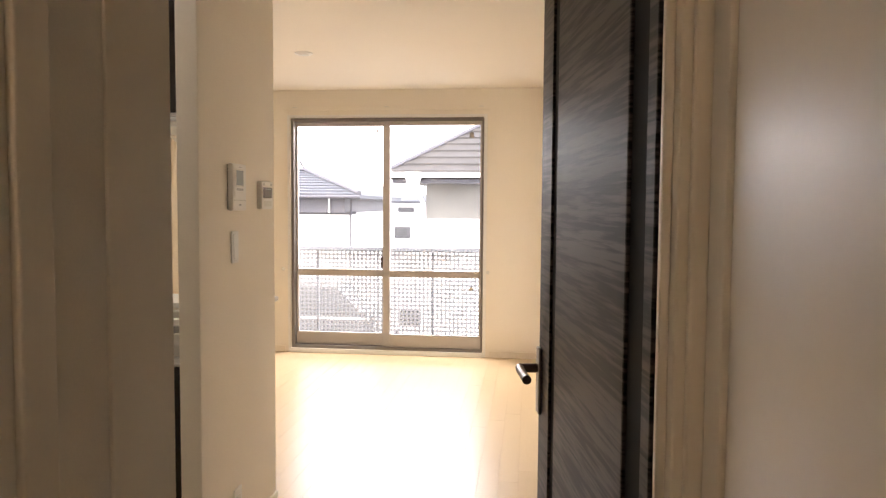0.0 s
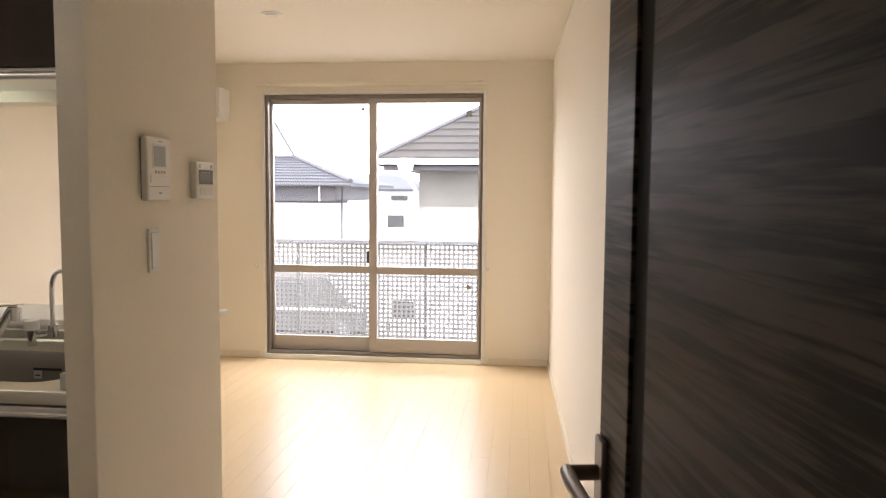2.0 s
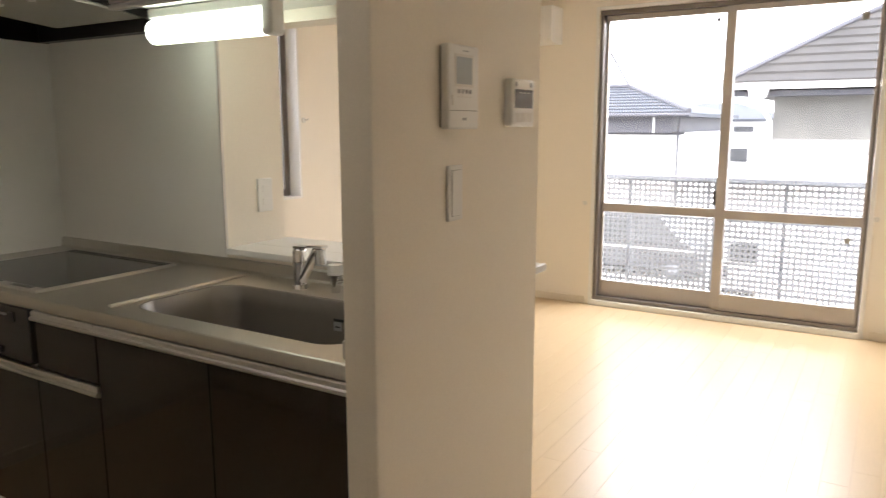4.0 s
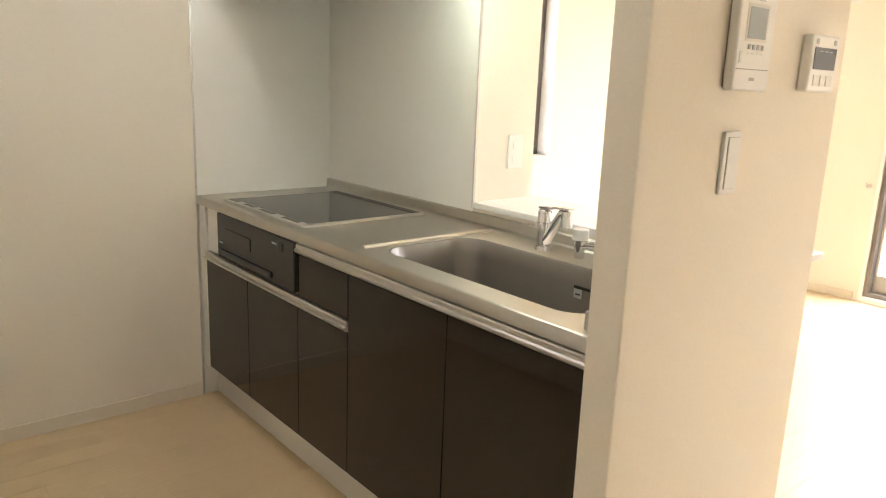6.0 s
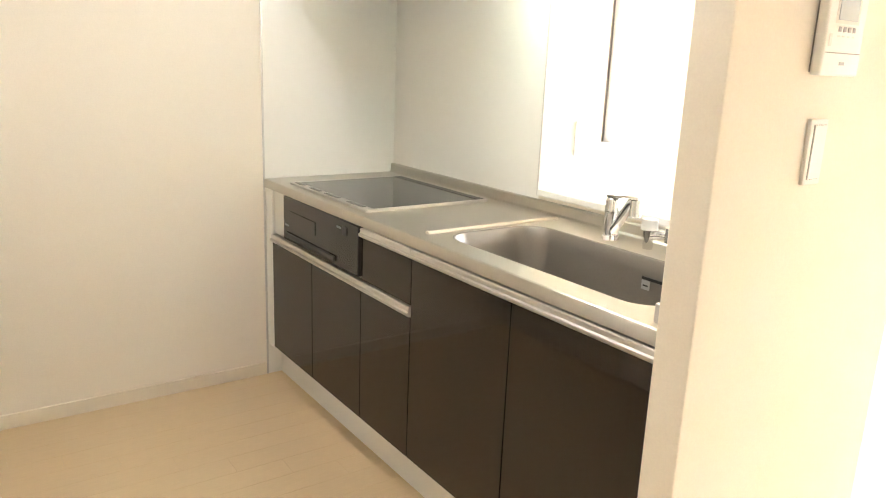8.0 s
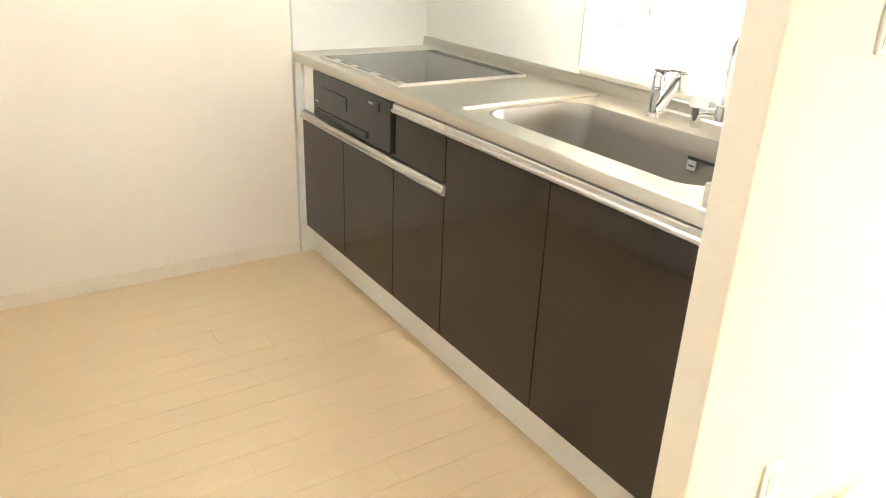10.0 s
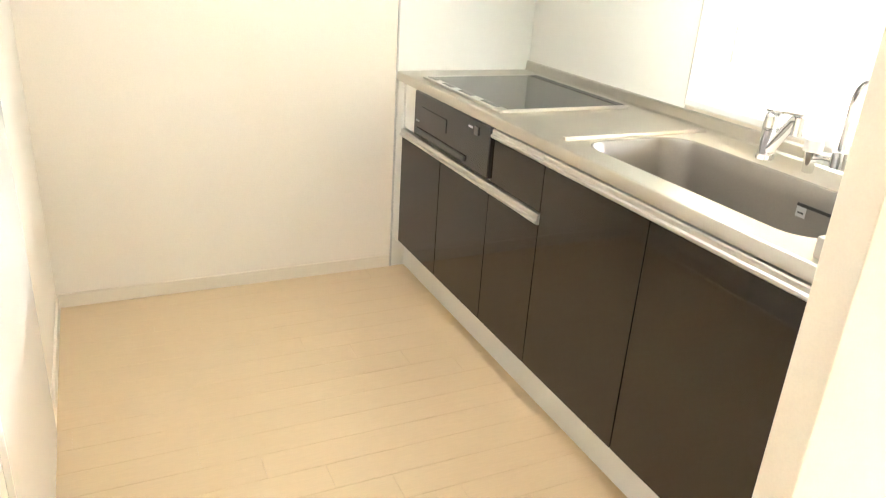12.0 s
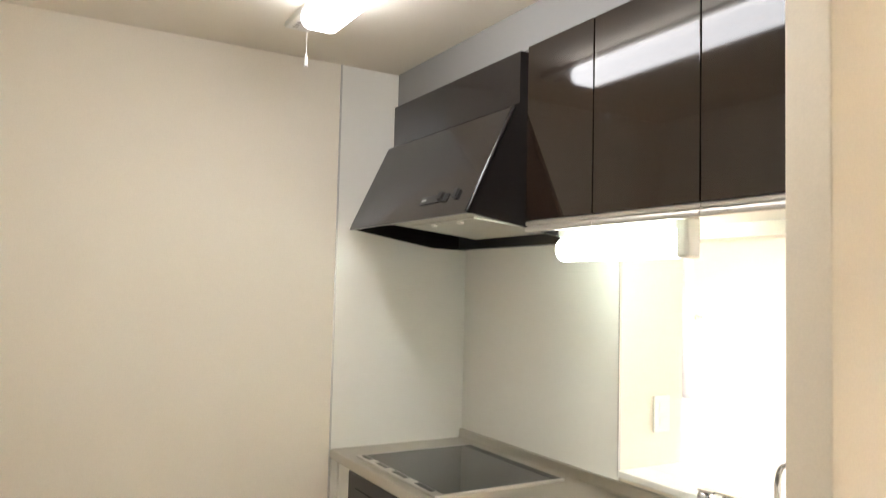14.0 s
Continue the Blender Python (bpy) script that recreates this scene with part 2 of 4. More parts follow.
def structure(name, bm, mat, label, category):
    return tagged(new(name, mesh_of(name, bm, mat)), label, category, kind="structure")


def thing(name, at, label, category, group="", kind=""):
    ob = new(name)
    ob.empty_display_size = 0.05
    ob.location = at
    return tagged(ob, label, category, group, kind)


def part(name, bm, mat, parent, label=""):
    """Links bm, given in world metres, as one mesh under a thing or a part."""
    ob = new(name, mesh_of(name, bm, mat))
    ob.parent = parent
    if parent.type == "EMPTY":
        ob.matrix_parent_inverse = Matrix.Translation(parent.location).inverted()
    return tagged(ob, label)


def B(*args, **kw):
    return box(bmesh.new(), *args, **kw)


def solo(name, bm, mat, label, category, group=""):
    return tagged(new(name, mesh_of(name, bm, mat)), label, category, group)


# ---- plan ----
LEFT, WIN_Y, CEIL = -2.705, 6.455, 2.405
WX0, WX1, WZ1 = -1.646, 0.129, 2.156
NIB0, NIB1, NIBY0, NIBY1 = -0.686, -0.606, 2.335, 3.094
BACK = 2.98
OPEN0, OPEN_Z0, OPEN_Z1 = -1.729, 0.906, 1.665
DOORY0, DOORY1, JAMB0 = 0.83, 1.042, -0.048
HALL_W, HALL_E = -0.022, 0.752
EAST_N, EAST_S = 0.667, 0.772

# ---- setting ----
floor = structure("floor", B(LEFT - 0.15, 0.95, -1.7, WIN_Y + 0.1, -0.12, -0.0016), M_UNDER, "light maple plank floor with fine joints", "floor")
structure("ceiling", B(LEFT - 0.15, 0.95, -1.7, WIN_Y + 0.15, CEIL, CEIL + 0.12), M_CEIL, "plain cream papered ceiling", "ceiling")

bm = B(LEFT - 0.15, WX0, WIN_Y, WIN_Y + 0.15, -0.1, CEIL)
box(bm, WX1, 0.95, WIN_Y, WIN_Y + 0.15, -0.1, CEIL)
box(bm, WX0, WX1, WIN_Y, WIN_Y + 0.15, WZ1, CEIL)
box(bm, WX0, WX1, WIN_Y, WIN_Y + 0.15, -0.1, 0.038)
structure("wall_north", bm, M_WALL, "cream papered wall with balcony window", "wall")

SW0, SW1, SWZ0, SWZ1 = 3.70, 4.43, 0.932, 2.0
bm = B(LEFT - 0.15, LEFT, DOORY0, SW0, -0.1, CEIL)
box(bm, LEFT - 0.15, LEFT, SW1, WIN_Y, -0.1, CEIL)
box(bm, LEFT - 0.15, LEFT, SW0, SW1, -0.1, SWZ0)
box(bm, LEFT - 0.15, LEFT, SW0, SW1, SWZ1, CEIL)
structure("wall_west", bm, M_WALL, "cream papered wall with small window", "wall")

bm = prism(bmesh.new(), [(EAST_N, WIN_Y), (0.92, WIN_Y), (0.92, DOORY1), (EAST_S, DOORY1)], 2, -0.1, CEIL)
structure("wall_east", bm, M_WALL, "plain cream papered wall", "wall")

bm = B(LEFT, -0.12, 0.815, DOORY1, -0.1, CEIL)
box(bm, 0.786, 0.92, DOORY0, DOORY1, -0.1, CEIL)
box(bm, -0.12, 0.786, DOORY0 + 0.09, DOORY1, 2.03, CEIL)
structure("wall_south", bm, M_WALL, "cream papered wall round the open doorway", "wall")

bm = B(LEFT, OPEN0, BACK, 3.265, -0.1, CEIL)
box(bm, OPEN0, NIB0, BACK, NIBY1, -0.1, OPEN_Z0)
box(bm, OPEN0, NIB0, BACK, NIBY1, OPEN_Z1, CEIL)
structure("wall_kitchen", bm, M_WALL, "cream wall with open kitchen hatch", "wall")
structure("wall_nib", B(NIB0, NIB1, NIBY0, NIBY1, -0.1, CEIL, bevel=0.004), M_WALL, "narrow cream papered wing wall beside kitchen", "wall")

bm = B(-0.26, HALL_W, -1.6, 0.814, -0.1, CEIL)
structure("wall_hall_west", bm, M_WALL, "cream papered hallway wall", "wall")
bm = B(HALL_E, 0.92, -1.6, DOORY0, -0.1, CEIL)
structure("wall_hall_east", bm, M_WALL, "cream papered hallway wall", "wall")
bm = B(-0.26, 0.92, -1.7, -1.6, -0.1, 1.65)
box(bm, -0.26, 0.92, -1.7, -1.6, 2.05, CEIL)
box(bm, -0.26, 0.1, -1.7, -1.6, 1.65, 2.05)
box(bm, 0.5, 0.92, -1.7, -1.6, 1.65, 2.05)
structure("wall_hall_south", bm, M_WALL, "plain hallway end wall with an added opening for light", "wall")
# unseen glazing added in the end wall to brighten the hallway
fill_pane = structure("hall_fill_pane", B(0.1, 0.5, -1.66, -1.655, 1.65, 2.05), M_AMBERGLASS, "unseen warm-tinted glazing added to light the hallway", "window")
fill_pane.visible_shadow = False


def baseboard(x0, x1, y0, y1):
    structure("baseboard", B(x0, x1, y0, y1, 0, 0.055, bevel=0.002), M_TRIM, "low cream baseboard along the wall", "baseboard")


baseboard(LEFT, LEFT + 0.009, DOORY1, 2.357)
baseboard(LEFT, LEFT + 0.009, 3.265, WIN_Y)
baseboard(LEFT + 0.009, WX0 - 0.06, WIN_Y - 0.009, WIN_Y)
baseboard(WX1 + 0.06, EAST_N - 0.01, WIN_Y - 0.009, WIN_Y)
baseboard(LEFT + 0.009, -1.9, DOORY1, DOORY1 + 0.009)
baseboard(NIB1, NIB1 + 0.009, NIBY0 - 0.009, NIBY1)
baseboard(NIB0, NIB1, NIBY0 - 0.009, NIBY0)
bm = prism(bmesh.new(), [(EAST_N, WIN_Y), (EAST_N - 0.009, WIN_Y), (EAST_S - 0.009, DOORY1), (EAST_S, DOORY1)], 2, 0, 0.055)
structure("baseboard", bm, M_TRIM, "low cream baseboard along the wall", "baseboard")

# ---- balcony window ----
win = thing("window_1", (WX0, WIN_Y, 0), "sliding balcony window with bronze frame and clear glass", "window", kind="structure")
FX0, FX1, FZ0, FZ1 = WX0 + 0.004, WX1 - 0.004, 0.042, WZ1 - 0.004
bm = B(FX0, FX0 + 0.026, WIN_Y - 0.005, WIN_Y + 0.11, FZ0, FZ1, bevel=0.002)
box(bm, FX1 - 0.014, FX1, WIN_Y - 0.005, WIN_Y + 0.11, FZ0, FZ1, bevel=0.002)
box(bm, FX0 + 0.026, FX1 - 0.014, WIN_Y - 0.005, WIN_Y + 0.11, FZ1 - 0.03, FZ1, bevel=0.002)
box(bm, FX0 + 0.026, FX1 - 0.014, WIN_Y - 0.005, WIN_Y + 0.11, FZ0, FZ0 + 0.026, bevel=0.002)
part("window_frame", bm, M_BRONZE, win, "dark bronze aluminium frame")
MIDX = -0.755


def sash(x0, x1, y, stile_l, stile_r):
    z0, z1 = FZ0 + 0.027, FZ1 - 0.031
    bm = B(x0, x0 + stile_l, y, y + 0.032, z0, z1, bevel=0.002)
    box(bm, x1 - stile_r, x1, y, y + 0.032, z0, z1, bevel=0.002)
    box(bm, x0 + stile_l, x1 - stile_r, y + 0.001, y + 0.031, z1 - 0.035, z1, bevel=0.002)
    box(bm, x0 + stile_l, x1 - stile_r, y + 0.001, y + 0.031, z0, z0 + 0.115, bevel=0.002)
    box(bm, x0 + stile_l, x1 - stile_r, y + 0.001, y + 0.031, 0.712, 0.772, bevel=0.002)
    s = part("sash", bm, M_SASH, win, "grey-bronze sliding sash with a middle rail")
    for a, b in ((z0 + 0.115, 0.712), (0.772, z1 - 0.035)):
        p = part("pane", B(x0 + stile_l, x1 - stile_r, y + 0.014, y + 0.018, a, b), M_GLASS, s)
        p.visible_shadow = False
    return s


left_sash = sash(FX0 + 0.027, MIDX + 0.028, WIN_Y + 0.055, 0.018, 0.05)
right_sash = sash(MIDX - 0.033, FX1 - 0.015, WIN_Y + 0.012, 0.062, 0.016)
part("latch", B(MIDX - 0.055, MIDX - 0.032, WIN_Y + 0.028, WIN_Y + 0.054, 0.80, 0.90, bevel=0.005), M_BLACK, win, "black crescent latch")
part("sticker", B(-0.005, 0.035, WIN_Y + 0.022, WIN_Y + 0.025, 1.975, 2.02), M_RUBBER, win, "small grey glass sticker")
part("sticker", B(0.005, 0.04, WIN_Y + 0.022, WIN_Y + 0.025, 0.60, 0.635), M_RUBBER, win, "small grey glass sticker")
part("sticker", B(-0.86, -0.835, WIN_Y + 0.064, WIN_Y + 0.068, 2.03, 2.055), M_RUBBER, win, "small grey glass sticker")
bm = B(WX0 - 0.028, WX0, WIN_Y - 0.012, WIN_Y, 0.0, WZ1 + 0.025, bevel=0.003)
box(bm, WX1, WX1 + 0.028, WIN_Y - 0.012, WIN_Y, 0.0, WZ1 + 0.025, bevel=0.003)
box(bm, WX0, WX1, WIN_Y - 0.012, WIN_Y, WZ1, WZ1 + 0.025, bevel=0.003)
box(bm, WX0, WX1, WIN_Y - 0.03, WIN_Y, 0.0, 0.04, bevel=0.003)
structure("trim", bm, M_WHITE, "cream casing round the balcony window", "trim")
rail = thing("curtain_rail", (MIDX, WIN_Y, 2.23), "white curtain rail above the balcony window", "curtain rail")
part("track", B(-1.70, 0.18, WIN_Y - 0.05, WIN_Y - 0.03, 2.215, 2.24, bevel=0.004), M_WALL, rail)
for x in (-1.6, -0.75, 0.10):
    part("bracket", B(x - 0.02, x + 0.02, WIN_Y - 0.03, WIN_Y, 2.218, 2.25, bevel=0.003), M_OFFWHITE, rail)
for x in (-1.72, 0.172):
    bm = cyl(bmesh.new(), (x, WIN_Y, 0.77), (x, WIN_Y - 0.008, 0.77), 0.016)
    tube(bm, [(x, WIN_Y - 0.006, 0.775), (x, WIN_Y - 0.03, 0.77), (x, WIN_Y - 0.04, 0.778), (x, WIN_Y - 0.042, 0.79)], 0.004, 8)
    solo("curtain_hook", bm, M_OFFWHITE, "small beige tie-back hook on the wall", "hook", "tie-back hooks")

# ---- small window in the west wall ----
win2 = thing("window_2", (LEFT, SW0, SWZ0), "narrow window with dark bronze frame and white reveal", "window", kind="structure")
bm = B(LEFT - 0.13, LEFT - 0.075, SW0 + 0.012, SW0 + 0.055, SWZ0 + 0.012, SWZ1 - 0.012, bevel=0.002)
box(bm, LEFT - 0.13, LEFT - 0.075, SW1 - 0.055, SW1 - 0.012, SWZ0 + 0.012, SWZ1 - 0.012, bevel=0.002)
box(bm, LEFT - 0.13, LEFT - 0.075, SW0 + 0.055, SW1 - 0.055, SWZ0 + 0.012, SWZ0 + 0.05, bevel=0.002)
box(bm, LEFT - 0.13, LEFT - 0.075, SW0 + 0.055, SW1 - 0.055, SWZ1 - 0.05, SWZ1 - 0.012, bevel=0.002)
part("window_frame", bm, M_BRONZE, win2)
p = part("pane", B(LEFT - 0.105, LEFT - 0.101, SW0 + 0.055, SW1 - 0.055, SWZ0 + 0.05, SWZ1 - 0.05), M_GLASS, win2)
p.visible_shadow = False
bm = B(LEFT - 0.14, LEFT + 0.008, SW0, SW0 + 0.012, SWZ0, SWZ1)
box(bm, LEFT - 0.14, LEFT + 0.008, SW1 - 0.012, SW1, SWZ0, SWZ1)
box(bm, LEFT - 0.14, LEFT + 0.008, SW0 + 0.012, SW1 - 0.012, SWZ1 - 0.012, SWZ1)
box(bm, LEFT - 0.14, LEFT + 0.012, SW0 + 0.012, SW1 - 0.012, SWZ0, SWZ0 + 0.012)
part("window_sill", bm, M_WHITE, win2, "white lined reveal")
bm = cyl(bmesh.new(), (LEFT, 4.466, 1.38), (LEFT + 0.008, 4.466, 1.38), 0.016)
tube(bm, [(LEFT + 0.006, 4.466, 1.385), (LEFT + 0.03, 4.466, 1.38), (LEFT + 0.04, 4.466, 1.39)], 0.004, 8)
solo("curtain_hook", bm, M_OFFWHITE, "small beige tie-back hook on the wall", "hook", "tie-back hooks")

# ---- doorway and door ----
bm = B(-0.119, -0.018, 0.815, 0.966, 0, 2.0, bevel=0.003)
box(bm, -0.119, JAMB0, 0.966, DOORY1 + 0.004, 0, 2.0, bevel=0.002)
box(bm, 0.692, 0.706, 0.854, 0.869, 0, 2.0, bevel=0.003)
box(bm, 0.7055, HALL_E, 0.822, 0.865, 0, 2.0, bevel=0.004)
box(bm, 0.719, HALL_E, 0.806, 0.822, 0, 2.0, bevel=0.004)
box(bm, 0.742, 0.786, 0.865, DOORY1 - 0.03, 0, 2.0)
box(bm, -0.119, 0.786, DOORY0 - 0.02, DOORY0 + 0.09, 2.0, 2.03, bevel=0.003)
structure("door_frame", bm, M_TRIM, "cream moulded door lining with stop beads", "door frame")

HINGE, FREE = Vector((0.6892, 0.885, 0)), Vector((0.5588, 1.700, 0))
along = (FREE - HINGE).normalized()
DOOR_L = (FREE - HINGE).length
DOOR_M = Matrix.Translation(HINGE) @ Matrix.Rotation(math.atan2(along.y, along.x), 4, "Z")
door = thing("door_1", HINGE, "open dark walnut interior door with lever handle", "door", kind="structure")


def door_part(name, bm, mat, parent, label=""):
    """Door pieces are built flat: x along the leaf from the hinge, -y the far side."""
    bm.transform(DOOR_M)
    return part(name, bm, mat, parent, label)


STILE, GROOVE, LOCK_STILE, LOCK_GROOVE = 0.037, 0.085, 0.124, 0.060
bm = B(0, STILE, -0.036, 0, 0.008, 1.995, bevel=0.002)
door_part("stile", bm, M_DOOR, door)
door_part("stile", B(DOOR_L - LOCK_STILE, DOOR_L, -0.036, 0, 0.008, 1.995, bevel=0.002), M_DOOR, door)
door_part("panel", B(STILE + GROOVE, DOOR_L - LOCK_STILE - LOCK_GROOVE, -0.036, 0, 0.008, 1.995, bevel=0.004), M_DOOR, door)
bm = B(STILE, STILE + GROOVE, -0.034, -0.006, 0.009, 1.994)
box(bm, DOOR_L - LOCK_STILE - LOCK_GROOVE, DOOR_L - LOCK_STILE, -0.034, -0.006, 0.009, 1.994)
door_part("groove_strip", bm, M_GROOVE, door, "black recessed strips")
HX, HZ = DOOR_L - 0.022, 0.975
h = door_part("door_handle", B(HX - 0.02, HX + 0.02, 0, 0.008, HZ - 0.11, HZ + 0.05, bevel=0.003), M_HANDLE, door, "dark bronze lever handle on a long plate")
bm = cyl(bmesh.new(), (HX, 0.006, HZ), (HX, 0.052, HZ), 0.011)
tube(bm, [(HX + 0.006, 0.05, HZ), (HX - 0.03, 0.053, HZ), (HX - 0.08, 0.053, HZ), (HX - 0.122, 0.053, HZ)], 0.0105, 16)
door_part("lever", bm, M_HANDLE, h, "round satin lever")
door_part("lock_plate", B(DOOR_L, DOOR_L + 0.002, -0.03, -0.008, HZ - 0.1, HZ + 0.06), M_ALU, door, "thin metal lock plate")

# closed cream doors in the hallway
def hall_door(name, face, out, y0, y1, wide=0.06):
    t = thing(name, (face, y0, 0), "closed glossy cream hallway door with casing", "door", kind="structure")
    a, b = sorted((face, face + out * 0.014))
    bm = B(a, b, y1 - wide, y1, 0, 2.05, bevel=0.004)
    box(bm, a, b, y0, y0 + wide, 0, 2.05, bevel=0.004)
    box(bm, a, b, y0 + wide, y1 - wide, 1.99, 2.05, bevel=0.004)
    part("casing", bm, M_TRIM, t)
    a, b = sorted((face, face + out * 0.007))
    part("leaf", B(a, b, y0 + wide + 0.003, y1 - wide - 0.003, 0.008, 1.987, bevel=0.002), M_LEAF, t, "smooth satin cream leaf")


hall_door("door_2", HALL_E, -1, -0.16, 0.803, 0.072)
hall_door("door_3", HALL_W, 1, -0.22, 0.690)
t = thing("door_4", (-1.9, DOORY1, 0), "flush white door in the kitchen wall", "door", kind="structure")
part("leaf", B(-1.885, -1.12, DOORY1, DOORY1 + 0.012, 0.006, 2.0, bevel=0.002), M_PANEL, t)
part("casing", B(-1.90, -1.888, DOORY1, DOORY1 + 0.006, 0.0, 2.0), M_RUBBER, t)

# ---- kitchen panels ----
PF = 2.366
bm = B(LEFT, LEFT + 0.004, PF, BACK, 0.0, CEIL - 0.001)
structure("kitchen_panel_west", bm, M_PANEL, "glossy white kitchen wall panel", "wall panel")
structure("kitchen_panel_north", B(LEFT + 0.004, OPEN0, BACK - 0.004, BACK, 0.85, 1.80), M_PANEL, "glossy white kitchen splashback panel", "wall panel")
structure("trim", B(LEFT, LEFT + 0.007, PF - 0.006, PF, 0.0, CEIL - 0.001), M_ALU, "thin grey panel edge trim", "trim")
structure("trim", B(OPEN0 - 0.004, OPEN0 + 0.003, BACK - 0.009, BACK, OPEN_Z0, OPEN_Z1), M_ALU, "thin panel edge trim at the hatch", "trim")
bm = B(OPEN0 + 0.001, NIB0 - 0.001, BACK - 0.012, NIBY1, OPEN_Z0, 0.929, bevel=0.004)
box(bm, OPEN0 + 0.001, NIB0 + 0.032, NIBY1, 3.28, OPEN_Z0, 0.929, bevel=0.004)
solo("hatch_counter", bm, M_WHITE, "narrow white counter board in the kitchen hatch", "counter")
sw = thing("wall_outlet", (OPEN0, 3.14, 1.08), "white double outlet on the hatch side", "outlet", "wall outlets")
part("plate", B(OPEN0, OPEN0 + 0.008, 3.128, 3.200, 1.038, 1.160, bevel=0.003), M_WHITE, sw)
for z in (1.075, 1.122):
    part("socket", B(OPEN0 + 0.008, OPEN0 + 0.010, 3.149, 3.179, z - 0.012, z + 0.012, bevel=0.0008), M_WHITE, sw)

# ---- base cabinets ----
CF, HF, TOP = 2.368, 2.356, 0.856
KICK = 0.148


def cabinet(x0, x1, doors, z1, label):
    """A base unit with its carcass, plinth, dark doors and aluminium grips."""
    t = thing("base_cabinet", ((x0 + x1) / 2, CF, 0), label, "cabinet", "kitchen base cabinets")
    bm = B(x0, x1, CF + 0.02, BACK - 0.006, KICK - 0.02, z1)
    part("body", bm, M_CARCASS, t)
    part("plinth", B(x0, x1, CF + 0.058, CF + 0.078, 0.0, KICK - 0.02), M_CARCASS, t, "white plinth")
    leaves = {}
    for a, b, c, d in doors:
        leaf = part("door", B(a + 0.0015, b - 0.0015, CF, CF + 0.019, c, d, bevel=0.0015), M_DARKCAB, t, "dark brown glossy front")
        leaves.setdefault(d, leaf)
    for d, leaf in leaves.items():
        a, b = min(q[0] for q in doors if q[3] == d), max(q[1] for q in doors if q[3] == d)
        grip = [(HF + 0.003, d + 0.004), (HF, d + 0.008), (HF, d + 0.014), (HF + 0.006, d + 0.017), (HF + 0.006, d + 0.028), (HF + 0.009, d + 0.032), (CF + 0.019, d + 0.032), (CF + 0.019, d + 0.0005), (HF + 0.012, d + 0.0005)]
        part("handle", prism(bmesh.new(), grip, 0, a + 0.0015, b - 0.0015), M_ALU, leaf, "aluminium grip rail")
    return t


X0, X1, X2, X3, X4, X5 = -2.636, -2.262, -1.887, -1.584, -1.136, -0.690
cabinet(X0, X2, [(X0, X1, KICK, 0.605), (X1, X2, KICK, 0.605)], 0.64, "dark brown two-door cabinet under the hob")
cabinet(X2, X3, [(X2, X3, KICK, 0.605), (X2, X3, 0.643, 0.784)], 0.82, "dark brown cabinet with drawer beside the hob")
cabinet(X3, X5, [(X3, X4, KICK, 0.784), (X4, X5, KICK, 0.784)], 0.66, "dark brown two-door cabinet under the sink")
t = thing("end_panel", (-2.66, CF, 0), "white filler panel between cabinet and wall", "panel")
part("filler", B(LEFT + 0.005, X0 - 0.002, CF + 0.002, CF + 0.03, KICK - 0.01, 0.822), M_CARCASS, t)
part("foot", B(LEFT + 0.005, X0 - 0.001, CF + 0.058, CF + 0.078, 0.0, KICK - 0.011), M_CARCASS, t, "white plinth end")
part("bracket", B(X0 - 0.001, -2.498, CF + 0.012, CF + 0.019, 0.6435, 0.82), M_CARCASS, t, "white inset beside the grill")

# grill front under the hob
g = thing("fish_grill", (-2.18, CF, 0.645), "black built-in grill front with dark window", "grill")
part("front", B(-2.496, X2 - 0.003, CF - 0.010, CF + 0.02, 0.650, 0.821, bevel=0.004), M_GRILL, g)
part("window", B(-2.432, -2.208, CF - 0.013, CF - 0.010, 0.722, 0.770, bevel=0.001), M_BLACKGLASS, g, "dark glass window")
part("handle", B(-2.47, -2.05, CF - 0.018, CF - 0.010, 0.664, 0.684, bevel=0.003), M_BLACK, g, "black pull bar")
part("knob", B(-1.995, -1.968, CF - 0.014, CF - 0.010, 0.772, 0.800, bevel=0.001), M_BLACK, g)
part("print", B(-2.04, -2.01, CF - 0.0115, CF - 0.010, 0.787, 0.794), M_MARK, g)
part("print", B(-2.475, -2.445, CF - 0.0115, CF - 0.010, 0.708, 0.714), M_MARK, g)

# ---- worktop with sink ----
SX0, SX1, SY0, SY1, SR = -1.540, -0.80, 2.454, 2.797, 0.08
work = thing("worktop", (-1.7, 2.67, 0.80), "brushed stainless steel worktop with moulded sink", "worktop")
WF = 2.362


def bowl_ring(inset, z, count=96):
    """Points of a rounded rectangle round the sink at one level."""
    x0, x1, y0, y1 = SX0 + inset, SX1 - inset, SY0 + inset, SY1 - inset
    r = max(SR - inset * 0.6, 0.03)
    pts = []
    for k in range(count):
        q, f = divmod(k, count // 4)
        a = math.pi / 2 * (q + f / (count // 4 - 1))
        cx, cy = (x1 - r, x0 + r, x0 + r, x1 - r)[q], (y1 - r, y1 - r, y0 + r, y0 + r)[q]
        pts.append(Vector((cx + r * math.cos(a), cy + r * math.sin(a), z)))
    return pts


